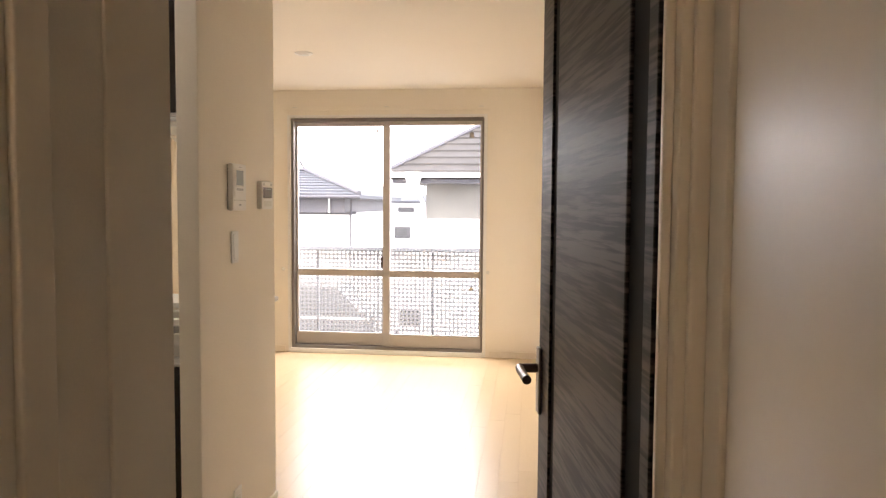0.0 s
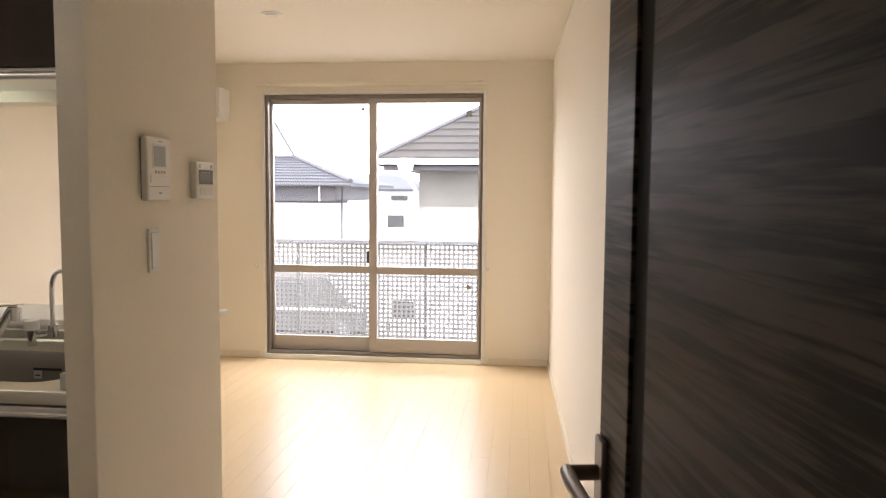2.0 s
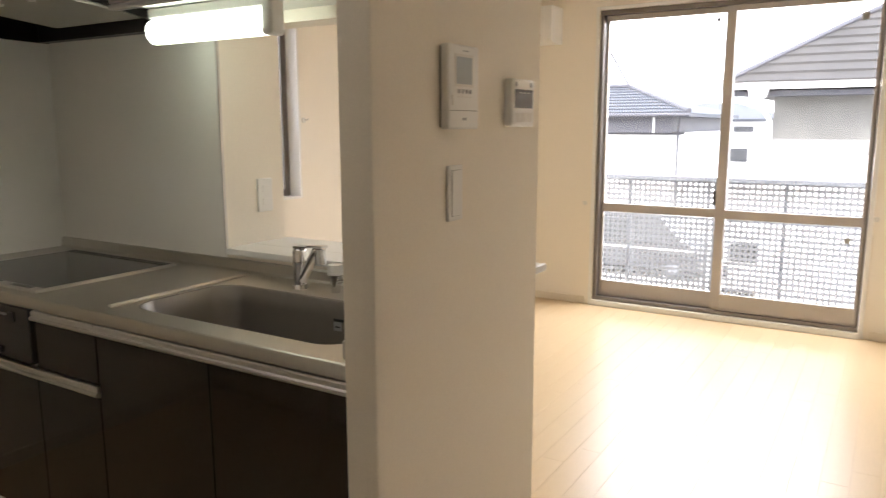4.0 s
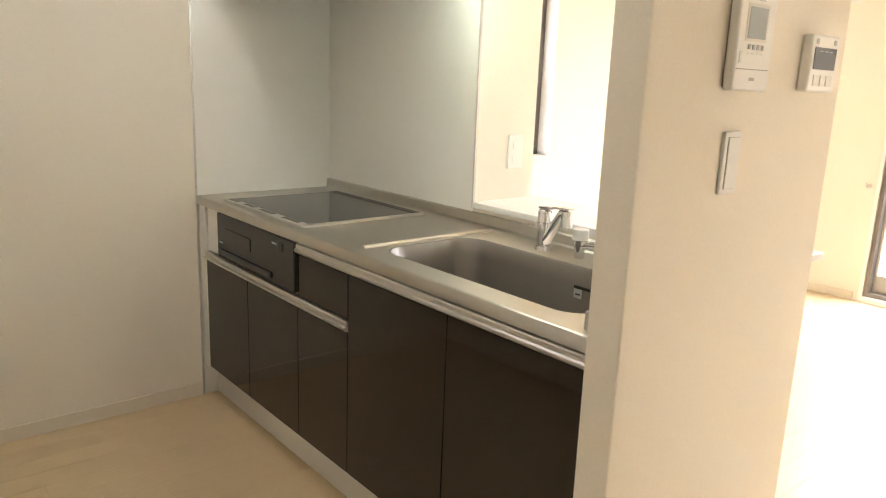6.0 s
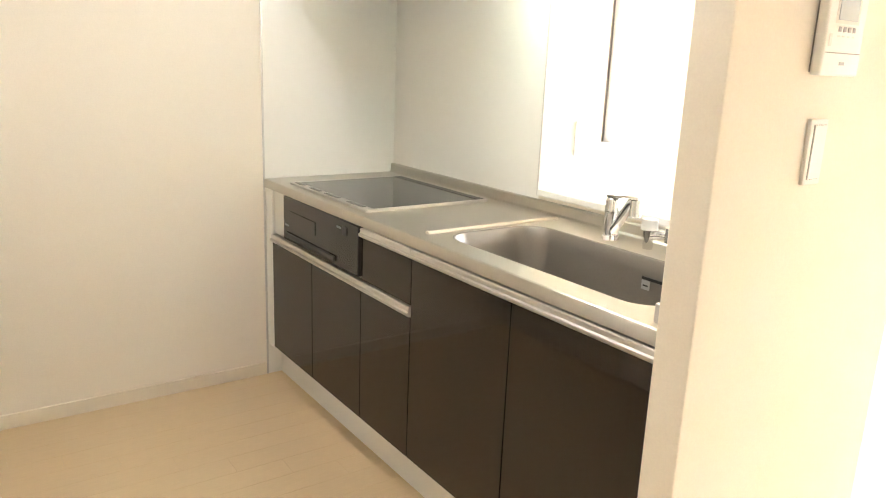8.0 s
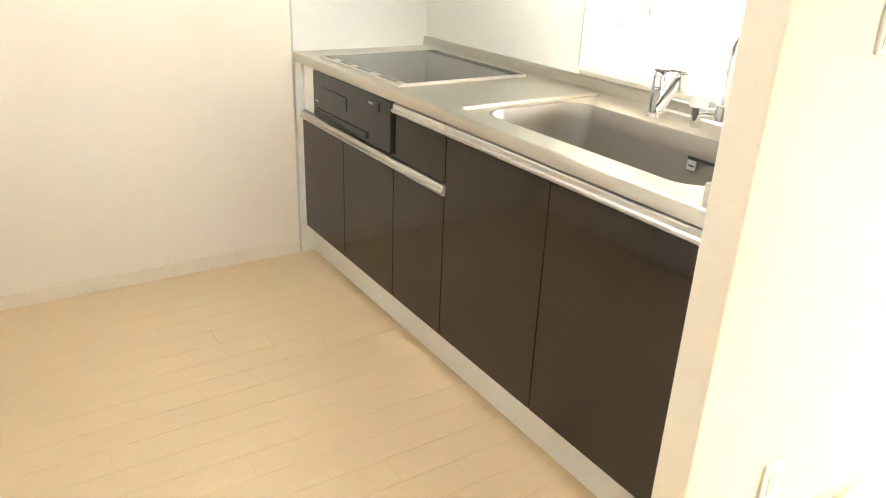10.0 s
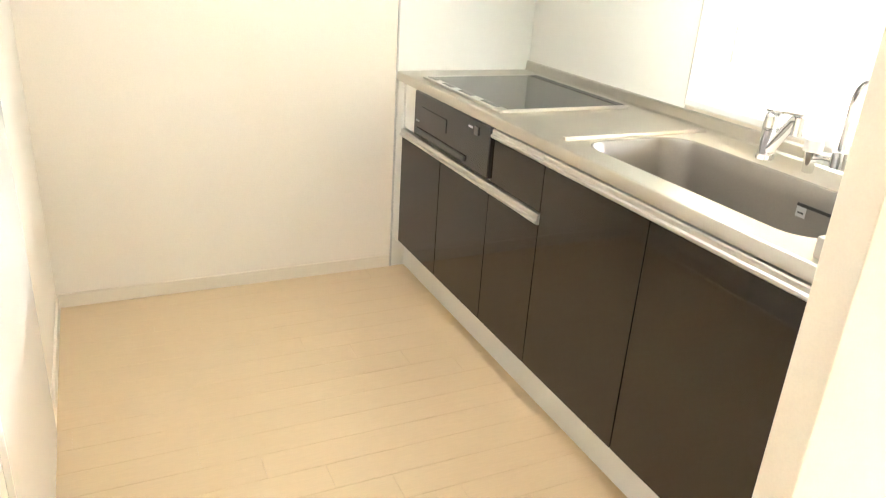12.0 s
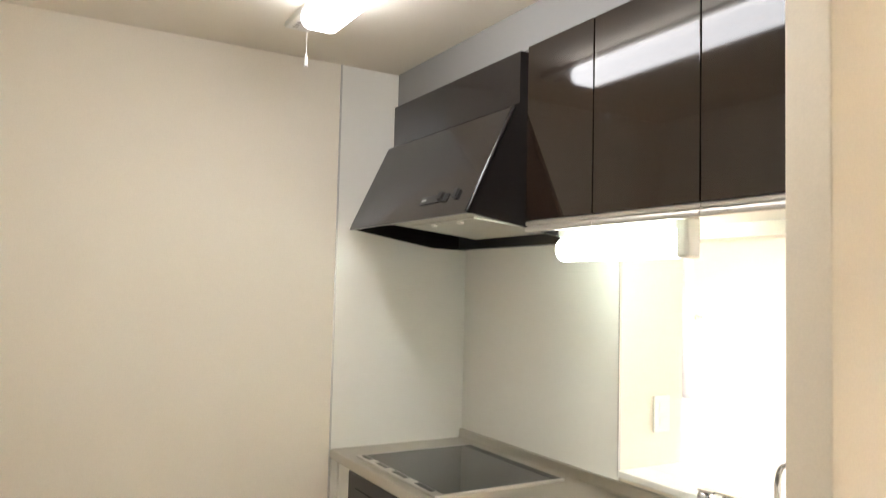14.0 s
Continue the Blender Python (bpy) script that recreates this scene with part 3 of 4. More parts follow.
PX0, PX1, PY0, PY1 = -1.60, -0.688, WF + 0.008, 2.955
bm = bmesh.new()
rim = bowl_ring(-0.010, TOP + 0.0)
outer = []
for k, p in enumerate(rim):
    q, f = divmod(k, 24)
    cx, cy = ((PX1, PY1), (PX0, PY1), (PX0, PY0), (PX1, PY0))[q]
    u = f / 23
    if q == 0:
        o = (PX1, p.y + (PY1 - p.y) * min(1, 2 * u)) if u < 0.5 else (PX1 + (p.x - PX1) * (2 * u - 1), PY1)
    elif q == 1:
        o = (p.x + (PX0 - p.x) * min(1, 2 * u), PY1) if u < 0.5 else (PX0, PY1 + (p.y - PY1) * (2 * u - 1))
    elif q == 2:
        o = (PX0, p.y + (PY0 - p.y) * min(1, 2 * u)) if u < 0.5 else (PX0 + (p.x - PX0) * (2 * u - 1), PY0)
    else:
        o = (p.x + (PX1 - p.x) * min(1, 2 * u), PY0) if u < 0.5 else (PX1, PY0 + (p.y - PY0) * (2 * u - 1))
    outer.append(Vector((*o, TOP)))
vo, vi = [bm.verts.new(p) for p in outer], [bm.verts.new(p) for p in rim]
for k in range(96):
    j = (k + 1) % 96
    bm.faces.new((vo[k], vo[j], vi[j], vi[k]))
box(bm, LEFT + 0.005, PX0, PY0, PY1, TOP - 0.03, TOP)
nose = [(WF + 0.008, TOP), (WF + 0.003, TOP - 0.002), (WF, TOP - 0.007), (WF, TOP - 0.034), (WF + 0.012, TOP - 0.034), (WF + 0.012, TOP - 0.02)]
prism(bm, nose, 0, LEFT + 0.005, PX1)
lip = [(PY1, TOP), (PY1 + 0.006, TOP + 0.006), (PY1 + 0.008, TOP + 0.034), (PY1 + 0.012, TOP + 0.038), (BACK - 0.0005, TOP + 0.038), (BACK - 0.0005, TOP - 0.01), (PY1, TOP - 0.01)]
prism(bm, lip, 0, LEFT + 0.005, PX1)
part("top", bm, M_STEEL, work)
bm = bmesh.new()
levels = [(-0.010, TOP), (-0.004, TOP - 0.0015), (0.0, TOP - 0.008), (0.012, TOP - 0.05), (0.022, TOP - 0.13), (0.035, TOP - 0.165), (0.06, TOP - 0.18), (0.10, TOP - 0.184)]
rings = [[bm.verts.new(p) for p in bowl_ring(i, z)] for i, z in levels]
for a, b in zip(rings, rings[1:]):
    for k in range(96):
        j = (k + 1) % 96
        bm.faces.new((a[k], a[j], b[j], b[k]))
bm.faces.new(rings[-1])
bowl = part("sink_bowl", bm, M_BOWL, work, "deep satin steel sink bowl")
part("drain", cyl(bmesh.new(), (-1.0, 2.66, TOP - 0.186), (-1.0, 2.66, TOP - 0.178), 0.075, seg=32), M_CHROME, bowl, "round drain cover")
label = part("label_sticker", B(-1.085, -1.058, 2.7755, 2.777, 0.775, 0.800), M_MARK, bowl, "small grey label sticker")
part("print", B(-1.085, -0.99, 2.7745, 2.7755, 0.802, 0.810), M_BLACK, bowl)
part("print", B(-1.08, -1.063, 2.7748, 2.7755, 0.784, 0.788), M_BLACK, bowl)
bm = tube(bmesh.new(), [(-1.578, 2.415, TOP), (-1.578, 2.60, TOP + 0.001), (-1.578, 2.925, TOP)], 0.009, 12)
part("ridge", bm, M_STEEL, work, "raised drip ridge")
bm = bmesh.new()
box(bm, -0.738, -0.70, 2.390, 2.410, TOP, TOP + 0.042, bevel=0.004)
solo("soap_dish", bm, M_ALU, "small grey metal holder on the worktop edge", "soap dish")

# hob
hob = thing("induction_hob", (-2.24, 2.68, TOP), "black glass induction hob with steel side trims", "hob")
part("glass_top", B(-2.518, -1.927, 2.437, 2.872, TOP, TOP + 0.007, bevel=0.001), M_BLACKGLASS, hob)
part("control_strip", B(-2.518, -1.927, 2.409, 2.436, TOP, TOP + 0.0085, bevel=0.001), M_ALU, hob, "steel control strip")
part("front_trim", B(-2.527, -1.916, 2.400, 2.4085, TOP, TOP + 0.009, bevel=0.002), M_ALU, hob, "steel front edge")
for x0, x1 in ((-2.51, -2.44), (-2.38, -2.30), (-2.25, -2.15), (-2.08, -1.97)):
    part("touch_key", B(x0, x1, 2.413, 2.431, TOP + 0.0085, TOP + 0.0095), M_BLACKGLASS, hob)
part("vent", B(-2.518, -1.927, 2.873, 2.905, TOP, TOP + 0.008, bevel=0.002), M_BLACK, hob, "black rear exhaust vent")
part("side_trim", B(-1.926, -1.915, 2.409, 2.906, TOP, TOP + 0.010, bevel=0.002), M_ALU, hob)
part("side_trim", B(-2.527, -2.519, 2.409, 2.906, TOP, TOP + 0.010, bevel=0.002), M_ALU, hob)

# ---- taps ----
tap = thing("mixer_tap", (-1.295, 2.872, TOP), "chrome single-lever kitchen mixer tap", "tap")
bx, by = -1.295, 2.872
part("base", cyl(bmesh.new(), (bx, by, TOP), (bx, by, TOP + 0.012), 0.027, 0.025, 28), M_CHROME, tap)
up, base_at = Vector((0, 0, 1)), Vector((bx, by, TOP))
sp = Vector((0.97, -0.2, 0)).normalized()
body = cyl(bmesh.new(), base_at + up * 0.012, base_at + up * 0.078, 0.021, 0.0215, 28)
part("body", body, M_CHROME, tap)
part("collar", cyl(bmesh.new(), base_at + up * 0.079, base_at + up * 0.083, 0.0222, 0.0222, 28), M_CHROME, tap)
dome = cyl(bmesh.new(), base_at + up * 0.084, base_at + up * 0.112, 0.0215, 0.021, 28)
bmesh.ops.create_uvsphere(dome, u_segments=24, v_segments=12, radius=0.021, matrix=Matrix.Translation(base_at + up * 0.113) @ Matrix.Diagonal((1, 1, 0.75, 1)))
cap = part("cartridge_cap", dome, M_CHROME, tap)
pts = [base_at + up * 0.022 + sp * 0.008, base_at + up * 0.06 + sp * 0.036, base_at + up * 0.10 + sp * 0.066, base_at + up * 0.122 + sp * 0.084, base_at + up * 0.126 + sp * 0.098]
part("spout", tube(bmesh.new(), pts, 0.0145, 18), M_CHROME, tap)
head = base_at + sp * 0.104
part("spray_head", cyl(bmesh.new(), head + up * 0.133, head + up * 0.088, 0.0155, 0.0175, 24), M_CHROME, tap)
lever = bmesh.new()
for a, b, h0, h1, w in ((-0.012, 0.05, 0.124, 0.134, 0.016), (0.05, 0.125, 0.132, 0.137, 0.012)):
    q = [base_at + sp * a + up * h0, base_at + sp * b + up * (h0 + 0.006)]
    side_way = Vector((-sp.y, sp.x, 0)) * w
    lo = [q[0] - side_way, q[0] + side_way, q[1] + side_way, q[1] - side_way]
    va, vb = [lever.verts.new(p) for p in lo], [lever.verts.new(p + up * 0.006) for p in lo]
    lever.faces.new(va[::-1])
    lever.faces.new(vb)
    for k in range(4):
        lever.faces.new((va[k], va[(k + 1) % 4], vb[(k + 1) % 4], vb[k]))
part("lever", lever, M_CHROME, cap)
tap2 = thing("purifier_tap", (-1.160, 2.878, TOP), "small chrome gooseneck tap with white knob", "tap")
bx, by = -1.160, 2.878
part("valve_body", cyl(bmesh.new(), (bx, by, TOP), (bx, by, TOP + 0.055), 0.014, 0.017), M_CHROME, tap2)
part("knob", cyl(bmesh.new(), (bx, by, TOP + 0.055), (bx, by, TOP + 0.085), 0.024, 0.022, 20), M_WHITE, tap2, "white turning knob")
part("arm", tube(bmesh.new(), [(bx, by, TOP + 0.035), (bx + 0.04, by, TOP + 0.045), (bx + 0.082, by - 0.01, TOP + 0.05)], 0.011), M_CHROME, tap2)
bm = cyl(bmesh.new(), (bx + 0.082, by - 0.01, TOP + 0.035), (bx + 0.082, by - 0.01, TOP + 0.075), 0.017)
part("joint", bm, M_CHROME, tap2)
neck = [(bx + 0.082, by - 0.01, TOP + 0.07 + 0.02 * k) for k in range(7)]
neck += [(bx + 0.082 + 0.055 * (1 - math.cos(a)), by - 0.01 - 0.03 * (1 - math.cos(a)), TOP + 0.195 + 0.06 * math.sin(a)) for a in [math.pi * k / 10 for k in range(1, 11)]]
part("gooseneck", tube(bmesh.new(), neck, 0.008, 12), M_CHROME, tap2)

# ---- wall cabinets ----
UF, UZ0, UZ1 = 2.603, 1.715, 2.261


def wall_cabinet(x0, x1):
    t = thing("wall_cabinet", ((x0 + x1) / 2, UF, UZ0), "dark brown glossy wall cabinet over the sink", "cabinet", "kitchen wall cabinets")
    part("body", B(x0, x1, UF + 0.02, BACK - 0.001, UZ0 - 0.012, UZ1), M_CARCASS, t, "white carcass")
    leaf = part("door", B(x0 + 0.002, x1 - 0.002, UF, UF + 0.019, UZ0, UZ1, bevel=0.002), M_DARKCAB, t)
    grip = [(UF + 0.004, UZ0 - 0.002), (UF + 0.002, UZ0 - 0.004), (UF + 0.002, UZ0 - 0.013), (UF + 0.008, UZ0 - 0.0145), (UF + 0.008, UZ0 - 0.017), (UF + 0.001, UZ0 - 0.019), (UF - 0.001, UZ0 - 0.022), (UF - 0.001, UZ0 - 0.031), (UF + 0.001, UZ0 - 0.034), (UF + 0.019, UZ0 - 0.034), (UF + 0.019, UZ0 - 0.002)]
    part("handle", prism(bmesh.new(), grip, 0, x0 + 0.001, x1 - 0.001), M_ALU, leaf, "aluminium grip rail")


for x0, x1 in ((-1.757, -1.452), (-1.452, -1.087), (-1.087, -0.689)):
    wall_cabinet(x0, x1)
structure("filler_panel", B(LEFT + 0.005, NIB0 - 0.001, UF + 0.018, UF + 0.034, UZ1 + 0.001, CEIL - 0.001), M_FILLER, "white filler board above the wall cabinets, toned grey for shade", "panel")

# ---- range hood ----
HX0, HX1 = LEFT + 0.006, -1.800
hood = thing("range_hood", ((HX0 + HX1) / 2, 2.7, 1.7), "dark enamel range hood with sloped front", "range hood")
profile = [(2.417, 1.731), (2.427, 1.757), (2.581, 2.078), (2.588, 2.086), (2.606, 2.094), (2.606, UZ1), (2.62, UZ1), (2.62, 2.08), (2.595, 2.07), (2.441, 1.753), (2.433, 1.731)]
bm = prism(bmesh.new(), profile, 0, HX0, HX1)
tube(bm, [(HX1 - 0.002, 2.42, 1.737), (HX1 - 0.002, 2.431, 1.760), (HX1 - 0.002, 2.584, 2.078)], 0.008, 16)
part("front", bm, M_HOOD, hood)
side = [(2.434, 1.733), (2.442, 1.753), (2.595, 2.07), (2.62, 2.082), (2.62, UZ1), (BACK - 0.005, UZ1), (BACK - 0.005, 1.672), (2.80, 1.675)]
part("side_panel", prism(bmesh.new(), side, 0, HX1 - 0.012, HX1), M_HOOD, hood)
part("side_panel", prism(bmesh.new(), side, 0, HX0, HX0 + 0.012), M_HOOD, hood)
part("rear_lip", B(HX0 + 0.012, HX1 - 0.012, 2.93, BACK - 0.005, 1.674, 1.75), M_BLACK, hood)
part("top_plate", B(HX0 + 0.012, HX1 - 0.012, 2.621, BACK - 0.005, UZ1 - 0.012, UZ1), M_HOOD, hood)
bm = prism(bmesh.new(), [(2.45, 1.775), (2.93, 1.80), (2.93, 1.81), (2.45, 1.785)], 0, HX0 + 0.013, -2.44)
part("fan_recess", bm, M_BLACK, hood, "dark recess beside the filter")
bm = prism(bmesh.new(), [(2.447, 1.744), (2.86, 1.704), (2.86, 1.716), (2.447, 1.757)], 0, -2.44, HX1 - 0.013)
part("underside", bm, M_FILTER, hood, "pale metal underside")
bm = prism(bmesh.new(), [(2.52, 1.731), (2.78, 1.706), (2.78, 1.711), (2.52, 1.736)], 0, -2.36, -1.92)
plate = part("grease_filter", bm, M_FILTER, hood, "removable metal filter plate")
# white bumps: the filter's two small highlights put into their colour
for x in (-2.22, -2.04):
    part("glint_bump", B(x - 0.012, x + 0.012, 2.535, 2.55, 1.722, 1.7345, bevel=0.002), M_WHITE, plate)
slope = Vector((0, 0.154, 0.321)).normalized()
out = Vector((0, -0.321, 0.154)).normalized()
base = Vector((0, 2.427, 1.757)) + slope * 0.03


def on_slope(x0, x1, s0, s1, h):
    bm = bmesh.new()
    vs = []
    for hh in (0.0, h):
        vs.append([bm.verts.new(Vector((x, 0, 0)) + base + slope * s + out * hh) for x, s in ((x0, s0), (x1, s0), (x1, s1), (x0, s1))])
    a, b = vs
    bm.faces.new(b)
    for k in range(4):
        bm.faces.new((a[k], a[(k + 1) % 4], b[(k + 1) % 4], b[k]))
    return bm


part("switch_bar", on_slope(-2.14, -1.96, 0.0, 0.028, 0.004), M_BLACK, hood, "dark switch bar")
part("knob", on_slope(-2.01, -1.985, 0.004, 0.03, 0.014), M_BLACK, hood)
part("knob", on_slope(-1.92, -1.90, 0.004, 0.036, 0.010), M_BLACK, hood)
part("print", on_slope(-2.13, -2.10, 0.010, 0.018, 0.0048), M_MARK, hood)

# ---- lamps ----
lamp = thing("under_cabinet_lamp", (-1.52, 2.76, 1.64), "lit fluorescent tube lamp under the wall cabinets", "lamp")
part("housing", B(-1.76, -1.275, 2.735, 2.80, 1.6725, 1.702, bevel=0.006), M_WHITE, lamp)
part("diffuser", cyl(bmesh.new(), (-1.752, 2.757, 1.634), (-1.275, 2.757, 1.634), 0.038, seg=28), M_TUBE, lamp, "glowing white diffuser tube")
part("end_cap", B(-1.274, -1.236, 2.727, 2.785, 1.595, 1.7025, bevel=0.010, seg=3), M_WHITE, lamp, "white end cap with switch")
cl = thing("ceiling_lamp", (-1.5, 2.0, CEIL), "lit oblong kitchen ceiling lamp with pull cord", "lamp")
part("base", B(-2.36, -0.95, 2.01, 2.10, CEIL - 0.022, CEIL, bevel=0.006), M_WHITE, cl)
part("diffuser", B(-2.15, -0.88, 1.99, 2.12, CEIL - 0.096, CEIL - 0.022, bevel=0.034, seg=6), M_CEILTUBE, cl, "glowing rounded diffuser")
for k in range(3):
    part("slot", B(-2.33 + 0.022 * k, -2.32 + 0.022 * k, 2.03, 2.045, CEIL - 0.0235, CEIL - 0.022), M_RUBBER, cl)
part("pull_cord", tube(bmesh.new(), [(-2.06, 1.99, CEIL - 0.13), (-2.06, 1.99, CEIL - 0.2)], 0.0006, 6), M_WHITE, cl)
part("cord_grip", cyl(bmesh.new(), (-2.06, 1.99, CEIL - 0.2), (-2.06, 1.99, CEIL - 0.235), 0.004, 0.006, 10), M_WHITE, cl)
dl = thing("downlight", (-1.02, 4.86, CEIL), "small round white recessed ceiling downlight", "lamp")
bm = bmesh.new()
for r0, r1, z0, z1 in ((0.062, 0.06, CEIL, CEIL - 0.008), (0.05, 0.045, CEIL - 0.008, CEIL - 0.012)):
    cyl(bm, (-1.02, 4.86, z0), (-1.02, 4.86, z1), r0, r1, 32)
part("trim_ring", bm, M_WHITE, dl)
part("lens", cyl(bmesh.new(), (-1.02, 4.86, CEIL - 0.012), (-1.02, 4.86, CEIL - 0.015), 0.036, seg=28), M_OFFWHITE, dl)

# ---- wing wall fittings ----
ic = thing("intercom", (NIB1, 2.64, 1.42), "white wall intercom with grey screen and buttons", "intercom")
D = NIB1 + 0.024
part("back_plate", B(NIB1, NIB1 + 0.003, 2.577, 2.700, 1.346, 1.516), M_RUBBER, ic, "thin grey mounting plate")
part("body", B(NIB1 + 0.003, D, 2.573, 2.706, 1.341, 1.521, bevel=0.005, seg=3), M_WHITE, ic)
bm = B(D - 0.0005, D + 0.0008, 2.599, 2.679, 1.432, 1.501)
part("bezel", bm, M_OFFWHITE, ic, "pale screen surround")
part("screen", B(D + 0.0008, D + 0.0016, 2.606, 2.672, 1.438, 1.495), M_SCREEN, ic, "grey display")
for k in range(3):
    part("speaker", B(D, D + 0.0006, 2.634 + 0.009 * k, 2.640 + 0.009 * k, 1.507, 1.510), M_MARK, ic)
for k in range(4):
    part("button", B(D, D + 0.0015, 2.612 + 0.0165 * k, 2.621 + 0.0165 * k, 1.418, 1.427, bevel=0.0005), M_MARK, ic)
    part("print", B(D, D + 0.0006, 2.612 + 0.0165 * k, 2.620 + 0.0165 * k, 1.409, 1.412), M_OFFWHITE, ic)
part("seam", B(D, D + 0.0006, 2.580, 2.700, 1.3805, 1.382), M_RUBBER, ic)
part("call_key", B(D, D + 0.0012, 2.585, 2.594, 1.392, 1.414, bevel=0.0005), M_OFFWHITE, ic)
part("print", B(D, D + 0.0006, 2.632, 2.650, 1.360, 1.366), M_MARK, ic)
th = thing("bath_controller", (NIB1, 2.94, 1.39), "white wall controller with dark display", "controller")
E2 = NIB1 + 0.024
part("body", B(NIB1, E2, 2.879, 3.007, 1.345, 1.464, bevel=0.005, seg=3), M_WHITE, th)
part("screen", B(E2, E2 + 0.0012, 2.892, 2.995, 1.392, 1.438), M_DARKSCREEN, th, "dark display")
for y in (2.915, 2.938, 2.961):
    part("print", B(E2 + 0.0012, E2 + 0.0016, y, y + 0.014, 1.429, 1.431), M_MARK, th)
for y in (2.899, 2.984):
    bm = cyl(bmesh.new(), (E2 - 0.001, y, 1.450), (E2 + 0.0018, y, 1.450), 0.006, seg=16)
    part("button", bm, M_MARK, th, "small round grey button")
for y, w in ((2.900, 0.026), (2.932, 0.022), (2.960, 0.030)):
    part("button", B(E2, E2 + 0.0015, y, y + w, 1.357, 1.380, bevel=0.0005), M_OFFWHITE, th)
ls = thing("light_switch", (NIB1, 2.63, 1.2), "narrow white light switch on the wing wall", "switch")
part("plate", B(NIB1, NIB1 + 0.009, 2.601, 2.661, 1.138, 1.262, bevel=0.003), M_WHITE, ls)
part("gap", B(NIB1 + 0.009, NIB1 + 0.0094, 2.6115, 2.6525, 1.1485, 1.2515), M_RUBBER, ls)
part("rocker", B(NIB1 + 0.0094, NIB1 + 0.0114, 2.6122, 2.6518, 1.1492, 1.2508, bevel=0.0008), M_WHITE, ls)
lo = thing("wall_outlet", (NIB1, 2.6, 0.18), "white wall outlet on the wing wall", "outlet", "wall outlets")
part("plate", B(NIB1, NIB1 + 0.008, 2.605, 2.675, 0.125, 0.245, bevel=0.003), M_WHITE, lo)
part("socket", B(NIB1 + 0.008, NIB1 + 0.010, 2.625, 2.655, 0.155, 0.215, bevel=0.0008), M_OFFWHITE, lo)

# ---- air conditioner ----
ac = thing("air_conditioner", (-2.28, WIN_Y, 1.94), "white wall air conditioner beside the balcony window", "air conditioner")
body = [(WIN_Y - 0.001, 1.936), (WIN_Y - 0.17, 1.936), (WIN_Y - 0.205, 1.96), (WIN_Y - 0.21, 2.17), (WIN_Y - 0.195, 2.193), (WIN_Y - 0.001, 2.193)]
part("body", prism(bmesh.new(), body, 0, -2.69, -1.937), M_WHITE, ac)
part("louvre", B(-2.66, -2.02, WIN_Y - 0.213, WIN_Y - 0.2, 1.985, 1.99), M_RUBBER, ac, "grey outlet slit")
part("louvre", B(-2.66, -2.02, WIN_Y - 0.214, WIN_Y - 0.2, 2.045, 2.049), M_RUBBER, ac, "grey panel joint")

# ---- balcony ----
structure("balcony_floor", B(-4.0, 2.5, WIN_Y + 0.15, 7.62, -0.30, -0.13), M_CONCRETE, "grey concrete balcony floor", "balcony")
structure("facade", B(-6.0, LEFT - 0.15, WIN_Y - 0.05, WIN_Y + 0.13, -3.0, 2.9), M_STUCCO, "pale stucco outer wall of the flat", "wall")
bal = thing("balcony_railing", (-0.8, 7.5, -0.13), "grey balcony railing with perforated panels", "railing")
part("top_rail", B(-4.0, 2.5, 7.47, 7.55, 0.885, 0.925, bevel=0.006), M_BALCRAIL, bal)
part("bottom_rail", B(-4.0, 2.5, 7.485, 7.535, -0.085, -0.045, bevel=0.004), M_BALCRAIL, bal)
PITCH, HOLE = 0.0445, 0.0225
posts = [-2.96, -1.713, -1.056, -0.464, 0.786, 2.0]
for x in posts:
    part("post", B(x - 0.014, x + 0.014, 7.54, 7.57, -0.13, 0.885, bevel=0.003), M_BALCRAIL, bal)


def perforated(x0, x1, z0, z1):
    """A sheet pierced by rows of square holes."""
    nx, nz = round((x1 - x0) / PITCH), round((z1 - z0) / PITCH)
    bm = bmesh.new()
    px, pz = (x1 - x0) / nx, (z1 - z0) / nz
    bar = (PITCH - HOLE) / 2
    for k in range(nx + 1):
        x = x0 + k * px
        box(bm, max(x - bar, x0), min(x + bar, x1), 7.508, 7.512, z0, z1)
    for k in range(nz + 1):
        z = z0 + k * pz
        box(bm, x0, x1, 7.5085, 7.5115, max(z - bar, z0), min(z + bar, z1))
    return bm


edges = [-4.0, -2.96, -1.713, -0.464, 0.786, 2.0, 2.5]
for a, b in zip(edges, edges[1:]):
    part("panel", perforated(a + 0.006, b - 0.006, -0.045, 0.885), M_BALCONY, bal, "square-holed grey panel")

# ---- outdoors ----
GROUND = -3.1
bm = bmesh.new()
bmesh.ops.create_grid(bm, x_segments=8, y_segments=8, size=700, matrix=Matrix.Translation((0, 0, GROUND)))
structure("ground", bm, M_GROUND, "pale concrete ground between the houses", "ground")


def hip_roof(bm, x0, x1, y0, y1, z0, ridge, r0, r1, thick=0.12):
    """A hipped roof with eaves at z0 and a ridge between r0 and r1 along x."""
    ym = (y0 + y1) / 2
    low = [bm.verts.new(p) for p in ((x0, y0, z0), (x1, y0, z0), (x1, y1, z0), (x0, y1, z0))]
    under = [bm.verts.new((v.co.x, v.co.y, z0 - thick)) for v in low]
    a, b = bm.verts.new((r0, ym, ridge)), bm.verts.new((r1, ym, ridge))
    for f in ((low[0], low[1], b, a), (low[1], low[2], b), (low[2], low[3], a, b), (low[3], low[0], a), under[::-1]):
        bm.faces.new(f)
    for k in range(4):
        bm.faces.new((under[k], under[(k + 1) % 4], low[(k + 1) % 4], low[k]))
    return bm


